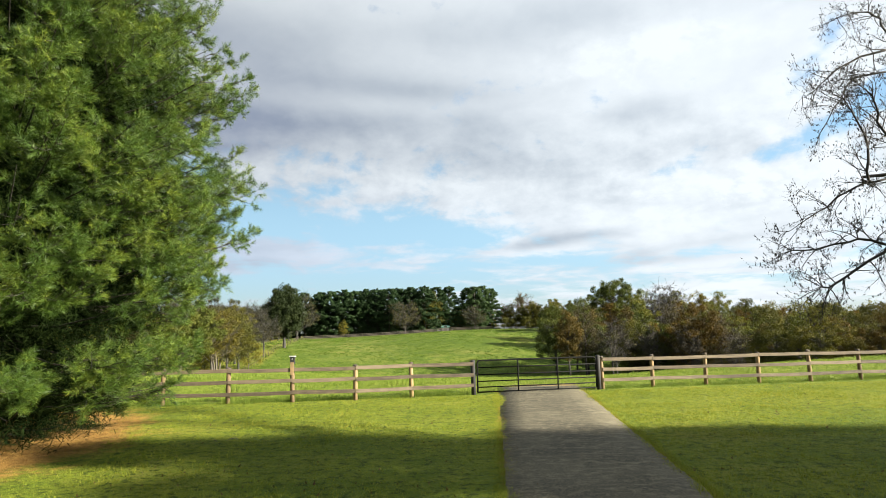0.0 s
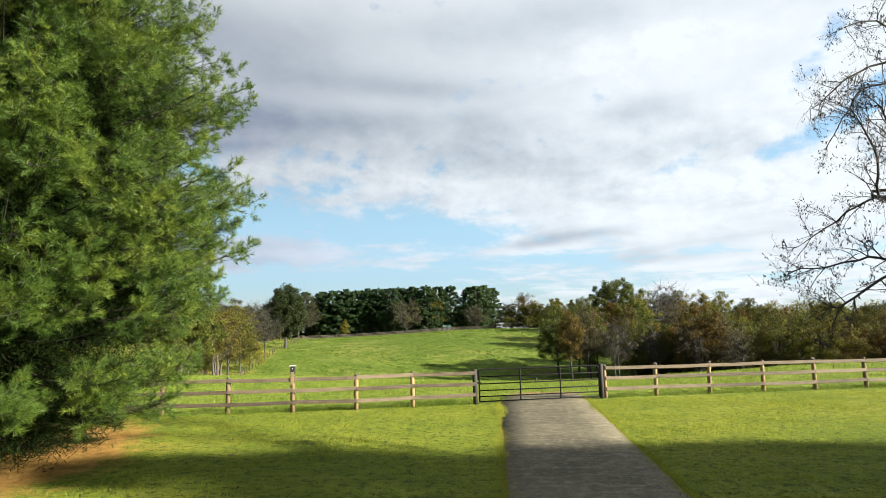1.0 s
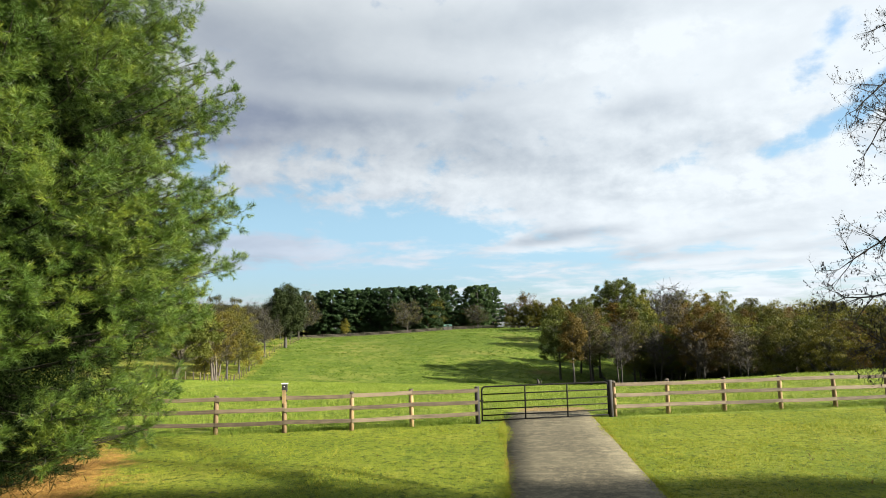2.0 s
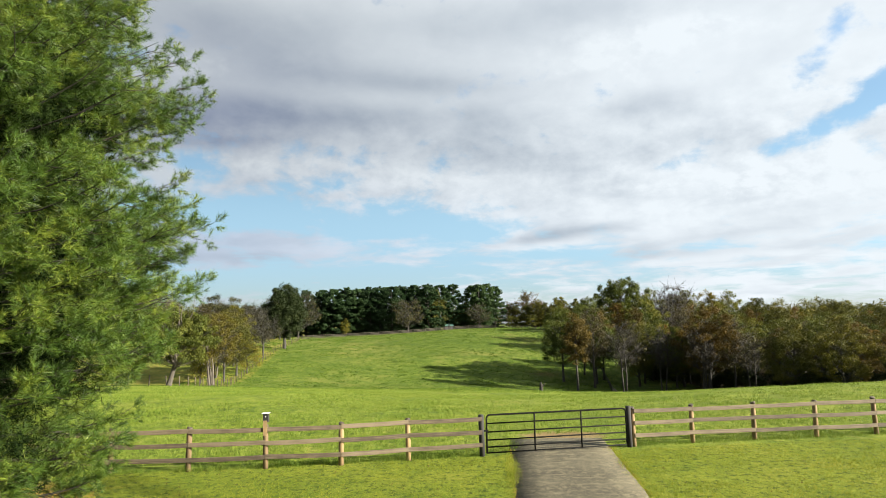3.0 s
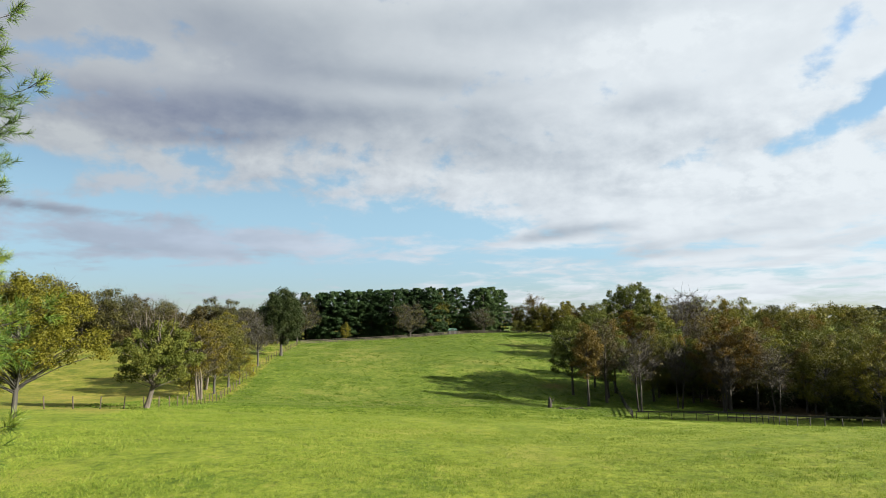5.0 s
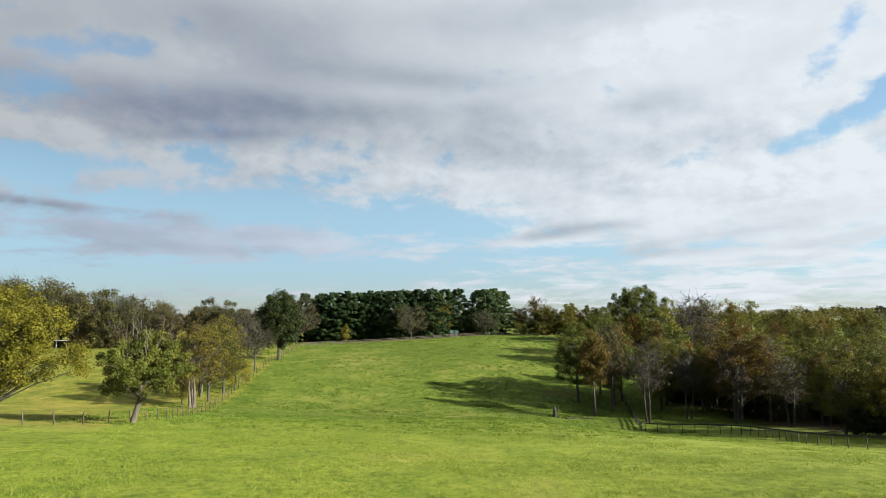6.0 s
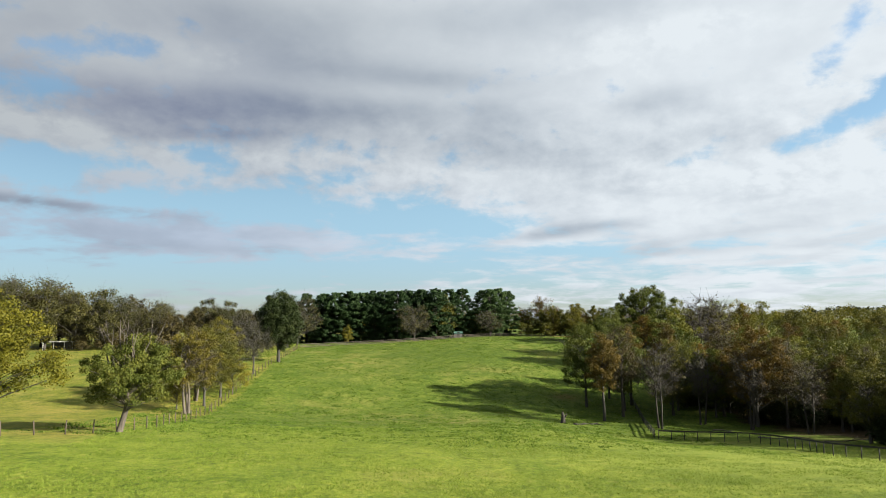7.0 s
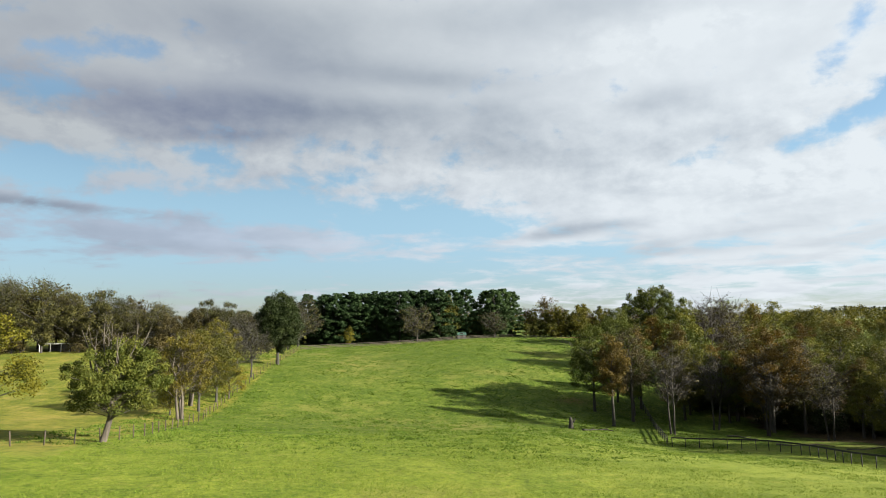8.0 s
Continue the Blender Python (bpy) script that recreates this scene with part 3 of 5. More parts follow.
# ---- trees ----
def broad_tree(name, label, seed, height, width, clear, leaf_mat, bark, clumps=70, per=45, leaf=0.34, spread=1.0,
               lean=0.0, trunks=1, dead=0, shape=0.62, trunk_r=None, top=0.5, twigs=0, ragged=0.25, k=3):
    """A broadleaved tree: trunk, limbs out to every clump of leaves, crown. clear: height of the lowest leaves."""
    rng = np.random.default_rng(seed)
    tree = tagged(new(name), label, "tree")
    r0 = trunk_r or 0.0125 * height + 0.05
    mid, half = clear + (height - clear) * shape * 0.78, (height - clear) / 2
    centres = []
    while len(centres) < clumps:
        q = rng.normal(size=3)
        q /= np.linalg.norm(q)
        rad = rng.uniform(0.12, 1.0) ** 0.5
        ang = math.atan2(q[1], q[0])
        lump = 1 + ragged * math.sin(3 * ang + seed) * math.cos(2.3 * q[2] + seed * 0.7) + rng.normal() * ragged * 0.3
        wid = width / 2 * (1 - 0.45 * max(q[2], 0) ** 2 * top * 2)
        centres.append((q[0] * rad * wid * lump + lean * 1.2, q[1] * rad * wid * lump, mid + q[2] * rad * half * 0.95 * (1 + 0.3 * (lump - 1))))
    centres = np.array(centres)
    centres[:, 2] = np.clip(centres[:, 2], clear * 0.95, height)
    wood = limbs = Shape()
    tops = []
    for stem in range(trunks):
        a = rng.uniform(0, 6.28)
        off = 0.0 if trunks == 1 else 0.5 + 0.25 * stem
        base = Vector((off * math.cos(a + stem * 2.1), off * math.sin(a + stem * 2.1), -0.25))
        hi = Vector((lean + base.x * 2.4, base.y * 2.4, mid + half * 0.35))
        pts = [base]
        for s in (0.03, 0.15, 0.35, 0.6, 0.8, 1.0):
            w = 0.02 * height * s
            p = base.lerp(hi, s) + Vector((rng.normal() * w * 0.6, rng.normal() * w * 0.6, 0))
            p.x += lean * 0.25 * math.sin(s * math.pi)
            pts.append(p)
        rr = r0 / trunks ** 0.5
        wood.tube(pts, [rr * 1.55, rr * 1.15, rr, rr * 0.82, rr * 0.6, rr * 0.4, rr * 0.18], 8)
        tops.append(pts)
    for i, c in enumerate(centres):
        pts = tops[i % trunks]
        c = Vector(c)
        z = c.z - 0.5 * math.hypot(c.x, c.y) - rng.uniform(0.2, 1.0)
        z = min(max(z, clear * rng.uniform(0.75, 1.05)), pts[-1].z - 0.1)
        j = next(k for k in range(6) if pts[k + 1].z > z)
        a = pts[j].lerp(pts[j + 1], (z - pts[j].z) / (pts[j + 1].z - pts[j].z))
        b = a.lerp(c, 0.5) + Vector((rng.normal() * 0.15, rng.normal() * 0.15, rng.uniform(0.0, 0.08) * (c - a).length))
        r = min(0.008 * (c - a).length + 0.018, r0 * 0.4)
        limbs.tube([a, a.lerp(b, 0.6), b, c], [r, r * 0.75, r * 0.55, 0.018], 3, False)
        for _ in range(twigs):
            e = c + Vector(rng.normal(size=3)) * spread * 0.75 + Vector((0, 0, spread * 0.35))
            limbs.tube([b.lerp(c, rng.uniform(0.2, 1)), e], [0.030, 0.012], 3, False)
    for _ in range(dead):
        a = Vector(centres[rng.integers(len(centres))])
        a = Vector((a.x * 0.45, a.y * 0.45, mid))
        e = Vector((a.x * rng.uniform(1.0, 3.0) + rng.normal(), a.y * 1.5, height + rng.uniform(-0.4, 1.6)))
        b = a.lerp(e, 0.55) + Vector(rng.normal(size=3)) * 0.3
        limbs.tube([a, b, e], [0.10, 0.06, 0.02], 4, False)
        for _ in range(3):
            limbs.tube([b.lerp(e, rng.uniform(0, 0.8)), e + Vector(rng.normal(size=3)) * 0.8], [0.035, 0.012], 3, False)
    part("trunk", wood.mesh("trunk", bark), tree)
    if per:
        part("crown", polys("crown", leaves(centres, spread * 1.25 * rng.uniform(0.7, 1.25, len(centres)), per, leaf, 0.8, 0.2, rng, 0.8, k), k, leaf_mat), tree)
    return tree


def far_pine(name, label, seed, height, width, clear=0.6, per=70, leaf=0.46, mat=None):
    """A planted pine seen from afar: level whorls of boughs with upturned dense ends."""
    rng = np.random.default_rng(seed)
    tree = tagged(new(name), label, "tree")
    boughs, centres, spreads = Shape(), [], []
    boughs.tube([(0, 0, -0.2), (0, 0, height * 0.4), (0.1, 0, height * 0.95)], [0.26, 0.18, 0.03], 7)
    z = clear
    while z < height - 0.4:
        t = (z - clear) / (height - clear)
        reach = width / 2 * min(1.0, 1.35 * (1 - t) ** 0.48) * (0.85 + 0.15 * min(1, t * 5))
        for k in range(6):
            a = rng.uniform(0, 6.28)
            r = reach * rng.uniform(0.72, 1.12)
            tip = Vector((math.cos(a) * r, math.sin(a) * r, z + r * rng.uniform(-0.05, 0.22)))
            boughs.tube([(0, 0, z), (tip.x * 0.6, tip.y * 0.6, z - 0.05), tip], [0.05, 0.035, 0.012], 3, False)
            for s in (0.55, 0.8, 1.0):
                centres.append((tip.x * s, tip.y * s, z + (tip.z - z) * s))
                spreads.append(0.35 + 0.35 * s)
        z += 0.62 * rng.uniform(0.8, 1.2)
    centres.append((0.1, 0, height - 0.2))
    spreads.append(0.5)
    part("trunk", boughs.mesh("trunk", M_BARK), tree)
    leafy = max(6, int(per * 380 / len(centres)))
    part("needles", polys("needles", leaves(centres, spreads, leafy, leaf, 0.6, -0.5, rng, 0.40, 3), 3, mat or M_FARPINE), tree)
    return tree


# how far the boughs reach, by height
PINE_OUTLINE = ((0.5, 1.6, 4.0, 6.2, 8.7, 9.8, 13.0, 16.0, 19.5), (0.54, 0.70, 0.93, 1.0, 0.97, 0.90, 0.64, 0.36, 0.04))


def near_pine(name, label, seed, x, y, height, reach, needles):
    """A white pine close by: whorls of long boughs with side branches, whose upcurved shoots end in brushes of long needles."""
    rng = np.random.default_rng(seed)
    tree = tagged(new(name), label, "tree")
    tree.location = (x, y, lie(x, y))
    part("trunk", Shape().tube([(0, 0, -0.3), (0, 0, 1), (0.05, 0.05, height * 0.5), (0, 0, height * 0.97)], [0.42, 0.34, 0.2, 0.03], 10).mesh("trunk", M_DARKBARK), tree)
    at, to, inner = [], [], []
    up = Vector((0, 0, 1))
    z = 0.9
    KNOTS = (0, 0.25, 0.5, 0.75, 0.9, 1.0)
    while z < height - 0.4:
        t = z / height
        span = reach * np.interp(z, *PINE_OUTLINE)
        count = max(6, int(3.0 * span + 1))
        turn = rng.uniform(0, 6.28)
        for k in range(count):
            a = turn + 6.283 * (k + rng.uniform(-0.3, 0.3)) / count
            out = Vector((math.cos(a), math.sin(a), 0))
            side = Vector((-out.y, out.x, 0))
            full = out.x > -0.45
            if rng.random() < (0.06 if full else 0.4):
                continue
            r = span * rng.uniform(0.87, 0.99) * (1 + 0.05 * math.exp(-((math.remainder(a - 0.75, 6.2832)) / 0.55) ** 2 - ((z - 6.2) / 2.4) ** 2)) * (1 + 0.14 * math.exp(-((math.remainder(a - 1.55, 6.2832)) / 0.55) ** 2 - ((z - 4.1) / 2.0) ** 2))
            lift = (-0.20 if t < 0.15 else -0.02 if t < 0.4 else 0.16) * r + rng.uniform(-0.3, 0.3)
            lift = max(lift, 0.75 - z)
            z0 = z + rng.uniform(-0.2, 0.2)
            wood = Shape()
            pts = [Vector((0, 0, z0)) + out * (r * s) + up * (lift * s + 0.20 * r * (s * s - s) + 0.09 * r * s ** 4) for s in KNOTS]
            rr = 0.007 * r + 0.008
            wood.tube(pts, [rr, rr * 0.8, rr * 0.6, rr * 0.38, rr * 0.22, 0.006], 5, False)

            def on_bough(s):
                j = min(int(np.searchsorted(KNOTS, s, "right")) - 1, 4)
                return pts[j].lerp(pts[j + 1], (s - KNOTS[j]) / (KNOTS[j + 1] - KNOTS[j]))

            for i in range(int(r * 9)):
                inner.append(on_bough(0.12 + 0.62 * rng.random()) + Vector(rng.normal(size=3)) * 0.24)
            n = max(5, int(r * 4.3)) if full else max(2, int(0.8 * r))
            for i in range(n):
                s = min(0.999, 0.40 + 0.60 * (i + rng.uniform(0.2, 1.0)) / n)
                root = on_bough(s)
                # here and there the crown is open and dark
                if noise.noise((root.x * 0.55 + 4, root.y * 0.55, root.z * 0.80 + seed)) < (0.02 if s < 0.80 else -0.24):
                    continue
                length = (0.30 + 0.24 * r * (1.10 - s)) * rng.uniform(0.75, 1.2)
                d = (side * (1 if i % 2 else -1) * rng.uniform(0.15, 1.1) + out * rng.uniform(0.6, 1.0) + up * rng.uniform(-0.55, 0.55)).normalized()
                if i == n - 1:
                    d = (out + up * 0.35).normalized()
                end = root + d * length + up * (0.14 * length)
                wood.tube([root, root.lerp(end, 0.5) - up * 0.04, end], [0.011, 0.008, 0.004], 3, False)
                wing = d.cross(up).normalized()
                m = max(2, int(length * 4.2))
                shoots = [(root.lerp(end, (q + 0.5) / (m + 0.6)), q % 2 * 2 - 1, 0.8) for q in range(m)] + [(end, 0, 0.55)] + [(end, w, 0.75) for w in (-1, 1, -0.5, 0.5)]
                for p, w, wide in shoots:
                    e = (d * rng.uniform(0.4, 0.9) + wing * (w * wide * rng.uniform(0.5, 1.1)) + up * rng.uniform(-0.45, 0.85) + Vector(rng.normal(size=3)) * 0.18).normalized()
                    tip = p + e * (0.14 + 0.18 * rng.random())
                    at.append(tip)
                    to.append(e * 0.85 + up * 0.24)
                    if rng.random() < 0.35:
                        wood.tube([p, tip], [0.005, 0.003], 3, False)
            part("bough", wood.mesh("bough", M_PINEBARK), tree)
        z += rng.uniform(0.42, 0.54)
    at, to = np.array(at), np.array(to)
    to /= np.linalg.norm(to, axis=1)[:, None]
    n = len(at) * needles
    p, d = np.repeat(at, needles, 0), np.repeat(to, needles, 0)
    back = rng.random(n) ** 1.4
    p = p - d * (back * 0.20)[:, None]
    u = rng.normal(size=(n, 3))
    u -= d * (u * d).sum(1)[:, None]
    u /= np.linalg.norm(u, axis=1)[:, None]
    ang = np.radians(8 + 52 * rng.random(n) + 22 * back)
    w = d * np.cos(ang)[:, None] + u * np.sin(ang)[:, None]
    w[:, 2] -= 0.10
    w *= (rng.uniform(0.13, 0.19, n) / np.linalg.norm(w, axis=1))[:, None]
    b = np.cross(w, rng.normal(size=(n, 3)))
    b *= (0.0042 / (np.linalg.norm(b, axis=1) + 1e-6))[:, None]
    part("needles", polys("needles", np.stack([p - b, p + b, p + w], 1), 3, M_NEEDLE), tree, kind="stuff")
    # needles deep in the crown, their near-black colour standing in for shade
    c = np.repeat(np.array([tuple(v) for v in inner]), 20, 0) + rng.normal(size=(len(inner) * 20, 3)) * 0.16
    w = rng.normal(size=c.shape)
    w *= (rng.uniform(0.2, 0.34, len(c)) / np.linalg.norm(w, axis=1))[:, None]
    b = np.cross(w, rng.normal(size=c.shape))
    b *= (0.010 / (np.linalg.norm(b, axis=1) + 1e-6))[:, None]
    part("inner_needles", polys("inner_needles", np.stack([c - b, c + b, c + w], 1), 3, M_SHADENEEDLE), tree, kind="stuff")
    return tree


def twig_fan(shape, buds, root, d, length, r, depth, rng):
    """A bare branch that forks again and again, with buds on its last twigs."""
    n = 4
    pts, p, v = [root], root, d.normalized()
    for i in range(n):
        v = (v + Vector(rng.normal(size=3)) * 0.16 + Vector((0, 0, -0.05 if depth > 1 else 0.10))).normalized()
        p = p + v * (length / n)
        pts.append(p)
    shape.tube(pts, [r * (1 - 0.75 * i / n) for i in range(n + 1)], 4 if depth > 1 else 3, False)
    if depth == 0:
        for q in pts[2:]:
            if rng.random() < 0.30:
                buds.append(q)
        return
    for i in range(3 + depth):
        s = rng.uniform(0.25, 1.0)
        j = min(int(s * n), n - 1)
        root2 = pts[j].lerp(pts[j + 1], s * n - j)
        e = (v + Vector(rng.normal(size=3)) * 0.62).normalized()
        twig_fan(shape, buds, root2, e, length * rng.uniform(0.38, 0.62), max(r * (1 - 0.75 * s) * 0.65, 0.0028), depth - 1, rng)


def bare_tree_near(x, y):
    """The leafless tree by the drive: arching limbs that reach out over the lawn."""
    rng = np.random.default_rng(41)
    tree = tagged(new("bare_tree"), "leafless dark tree with arching limbs and small buds", "tree")
    tree.location = (x, y, lie(x, y))
    part("trunk", Shape().tube([(0, 0, -0.3), (0, 0, 0.6), (0.1, 0.1, 4), (0, 0.1, 6.2), (-0.1, 0.2, 7.2)], [0.40, 0.26, 0.17, 0.07, 0.03], 10).mesh("trunk", M_TWIG), tree)
    LIMBS = [((-1.65, 3.9, 9.44), (-3.06, 3.9, 9.05), (-4.03, 3.9, 8.9), (-4.46, 3.9, 8.37), (-5.23, 3.9, 7.37)),
             ((-1.81, 3.7, 9.51), (-3.15, 3.7, 9.55), (-4.26, 3.7, 9.23), (-4.96, 3.7, 8.8), (-5.64, 3.7, 8.24)),
             ((-1.69, 3.9, 9.13), (-2.94, 3.9, 10.13), (-3.3, 3.9, 10.62), (-3.89, 3.9, 10.71), (-4.65, 3.9, 10.44)),
             ((-3.35, 1.9, 6.03), (-4.91, 1.9, 5.77), (-5.74, 1.9, 5.53), (-6.44, 1.9, 5.16), (-7.37, 1.9, 4.61)),
             ((-4.67, 1.7, 5.78), (-5.53, 1.7, 5.65), (-5.5, 1.7, 6.38), (-5.81, 1.7, 7.18), (-6.09, 1.7, 7.44)),
             ((-3.26, 2, 6.06), (-4.73, 2, 6.69), (-4.96, 2, 7.27), (-5.11, 2, 7.67), (-5.46, 2, 7.95)),
             ((-4.93, 0.3, 4.4), (-6.3, 0.3, 3.95), (-7.28, 0.3, 3.44), (-7.75, 0.3, 3.25), (-7.9, 0.3, 3.25)),
             ((-4.77, 0.6, 3.67), (-6.07, 0.6, 4.08), (-6.66, 0.6, 4.24), (-7.6, 0.6, 4.06), (-8.4, 0.6, 3.98))]
    buds = []
    for pts in LIMBS:
        limb = Shape()
        pts = [Vector((0.0, 0.05, pts[0][2] * 0.72))] + [Vector((p[0] + 0.06 * i - 1.0, p[1] + 3.6, p[2])) for i, p in enumerate(pts)]
        pts = [pts[0] * 2 - pts[1]] + pts + [pts[-1] * 2 - pts[-2]]
        fine = []
        for i in range(16):
            j, u = int(i / 3), i / 3 - int(i / 3)
            a, b, c, d = pts[min(j, 4):min(j, 4) + 4]
            u += max(0, j - 4)
            fine.append((b * 2 + (c - a) * u + (a * 2 - b * 5 + c * 4 - d) * u ** 2 + (b * 3 - a - c * 3 + d) * u ** 3) * 0.5 + Vector(rng.normal(size=3)) * 0.02)
        limb.tube(fine, [0.034 * (1 - s / 15) ** 0.7 + 0.006 for s in range(16)], 6, False)
        for i in range(5, 16):
            for _ in range(2):
                d = (fine[i] - fine[i - 1]).normalized()
                d = (d * 0.8 + Vector(rng.normal(size=3)) * 0.55 + Vector((-0.15, 0, 0.3 if rng.random() < 0.6 else -0.2))).normalized()
                twig_fan(limb, buds, fine[i], d, rng.uniform(0.35, 0.85), 0.009 + 0.009 * (1 - i / 15), 2, rng)
        part("limb", limb.mesh("limb", M_TWIG), tree)
    c = np.array([tuple(b) for b in buds]) - (0, 0, 0.02)
    part("bud_spray", polys("bud_spray", leaves(c, 0.015, 2, 0.055, 1.0, 2.5, rng, 0.35), 4, M_TWIG), tree, kind="stuff")
    return tree


# ---- ground and drive ----
def axis(lo, hi, step, far):
    core = np.arange(lo, hi + step / 2, step)
    grow = np.cumsum(step * 1.35 ** np.arange(1, 40))
    left, right = (lo - grow)[::-1], hi + grow
    return np.concatenate([left[left > -far], core, right[right < far]])


gx, gy = axis(-110, 110, 1.6, 4600), axis(-20, 240, 1.3, 4600)
GX, GY = np.meshgrid(gx, gy)
GZ = heights(GX.ravel(), np.clip(GY.ravel(), -390, 890))
GZ += np.array([0.10 * noise.noise((a * 0.11, b * 0.11, 0)) * min(1, max(0, (b - 27) / 14)) for a, b in zip(GX.ravel(), GY.ravel())])
ni, nj = len(gy), len(gx)
idx = np.arange(ni * nj).reshape(ni, nj)
quads = np.stack([idx[:-1, :-1], idx[:-1, 1:], idx[1:, 1:], idx[1:, :-1]], -1).reshape(-1, 4)
me = bpy.data.meshes.new("ground")
me.from_pydata(np.stack([GX.ravel(), GY.ravel(), GZ], 1).tolist(), [], quads.tolist())
me.polygons.foreach_set("use_smooth", [True] * len(me.polygons))
me.materials.append(M_GROUND)
ground = tagged(new("ground", me), "mown lawn and rolling green pasture in low sun", "ground", kind="structure")


def drive_left(y):
    return 2.29 - 0.086 * (25.0 - y)


def drive_right(y):
    return 5.71 - 0.102 * (25.0 - y)


road = Shape()
rows = np.arange(-30, 26.9, 0.25)
for i, y in enumerate(rows):
    l = drive_left(y) + 0.035 * noise.noise((0, y * 1.7, 3)) + 0.03 * noise.noise((0, y * 6, 5))
    r = drive_right(y) + 0.05 * noise.noise((9, y * 1.7, 3)) + 0.04 * noise.noise((9, y * 6, 5))
    for x, h in ((l - 0.03, -0.02), (l, 0.018), (l * 0.75 + r * 0.25, 0.032), ((l + r) / 2, 0.040), (l * 0.25 + r * 0.75, 0.032), (r, 0.018), (r + 0.03, -0.02)):
        road.v.append((x, y, h + lie(x, y)))
    if i:
        for k in range(6):
            a = (i - 1) * 7 + k
            road.f.append((a, a + 1, a + 8, a + 7))
tagged(new("drive", road.mesh("drive", M_ASPHALT)), "worn grey asphalt drive with crumbling edges", "road", kind="structure")


# ---- board fence along the lawn ----
def round_post(h, r=0.084, mat=None):
    s = Shape().tube([(0, 0, -0.3), (0, 0, h - 0.015), (0, 0, h)], [r, r * 0.97, r * 0.82], 12)
    return s.mesh("post", mat or M_POST)


def board(length, h=0.135, d=0.032, mat=None):
    """A rough sawn board along its own x, slightly bowed, with eased edges."""
    s = Shape()
    n, e = 6, 0.005
    for i in range(n + 1):
        x = length * i / n
        b = 0.012 * math.sin(math.pi * i / n)
        for y, z in ((0, -h / 2 + e), (e, -h / 2), (d - e, -h / 2), (d, -h / 2 + e), (d, h / 2 - e), (d - e, h / 2), (e, h / 2), (0, h / 2 - e)):
            s.v.append((x, y, z - b))
    for i in range(n):
        for k in range(8):
            a, b2 = i * 8 + k, i * 8 + (k + 1) % 8
            s.f.append((a, a + 8, b2 + 8, b2))
    s.f.append(tuple(range(8)))
    s.f.append(tuple(range(n * 8 + 7, n * 8 - 1, -1)))
    return s.mesh("board", mat or M_RAIL, False)


POST, POST_DARK = round_post(1.33), round_post(1.36, 0.095, M_DARKWOOD)
POST_TOP = Shape().tube([(0, 0, 1.275), (0, 0, 1.335), (0.004, 0.003, 1.348)], [0.087, 0.086, 0.066], 12).mesh("weathered_top", M_GREYPOST)
RAIL_Z = (1.215, 0.80, 0.365)


def rail_fence(label, spots, dark=()):
    fence = tagged(new("board_fence"), label, "fence", "board fences along the lawn")
    rng = random.Random(len(spots))
    for i, (x, y) in enumerate(spots):
        dy = rng.uniform(-0.02, 0.02)
        post = part("post", POST_DARK if i in dark else POST, fence, m=pose(x, y, lie(x, y) + dy, rng.uniform(-1, 1), rng.uniform(-1, 1), rng.uniform(0, 360)))
        part("weathered_top", POST_TOP, post, "dark rotted post end")
    for i in range(len(spots) - 1):
        a, b = Vector((*spots[i], 0)), Vector((*spots[i + 1], 0))
        d = (b - a).normalized()
        front = Vector((d.y, -d.x, 0)) * 0.112
        me = board((b - a).length - 0.012)
        for z in RAIL_Z:
            z0, z1 = z + rng.uniform(-0.02, 0.02) + lie(a.x, a.y), z + rng.uniform(-0.02, 0.02) + lie(b.x, b.y)
            p = a + front + d * 0.006
            part("rail", me, fence, m=Matrix.Translation((p.x, p.y, z0)) @ pose(0, 0, 0, 0, -math.degrees(math.atan2(z1 - z0, (b - a).length)), math.degrees(math.atan2(d.y, d.x))))
    return fence


WEST = [(-17.9, 22.4), (-15.4, 22.5), (-12.95, 22.55), (-10.5, 22.6), (-8.1, 22.7), (-5.72, 22.85), (-3.38, 23.12), (-1.25, 23.62), (1.2, 24.02)]
EAST = [(6.62, 25.12), (8.86, 25.55), (11.28, 25.93), (13.72, 26.22), (16.14, 26.5), (18.56, 26.8), (20.98, 27.1), (23.4, 27.4), (25.8, 27.7), (28.2, 28.0), (30.6, 28.3)]
rail_fence("three-board weathered wooden fence on round posts with a birdhouse", WEST, (8,))
rail_fence("three-board weathered wooden fence on round posts beside the gate", EAST)

hinge_post = tagged(new("gate_post", round_post(1.40, 0.095, M_DARKWOOD)), "black round timber gate post at the end of the drive", "post")
hinge_post.location = (6.44, 25.02, lie(6.44, 25.02))


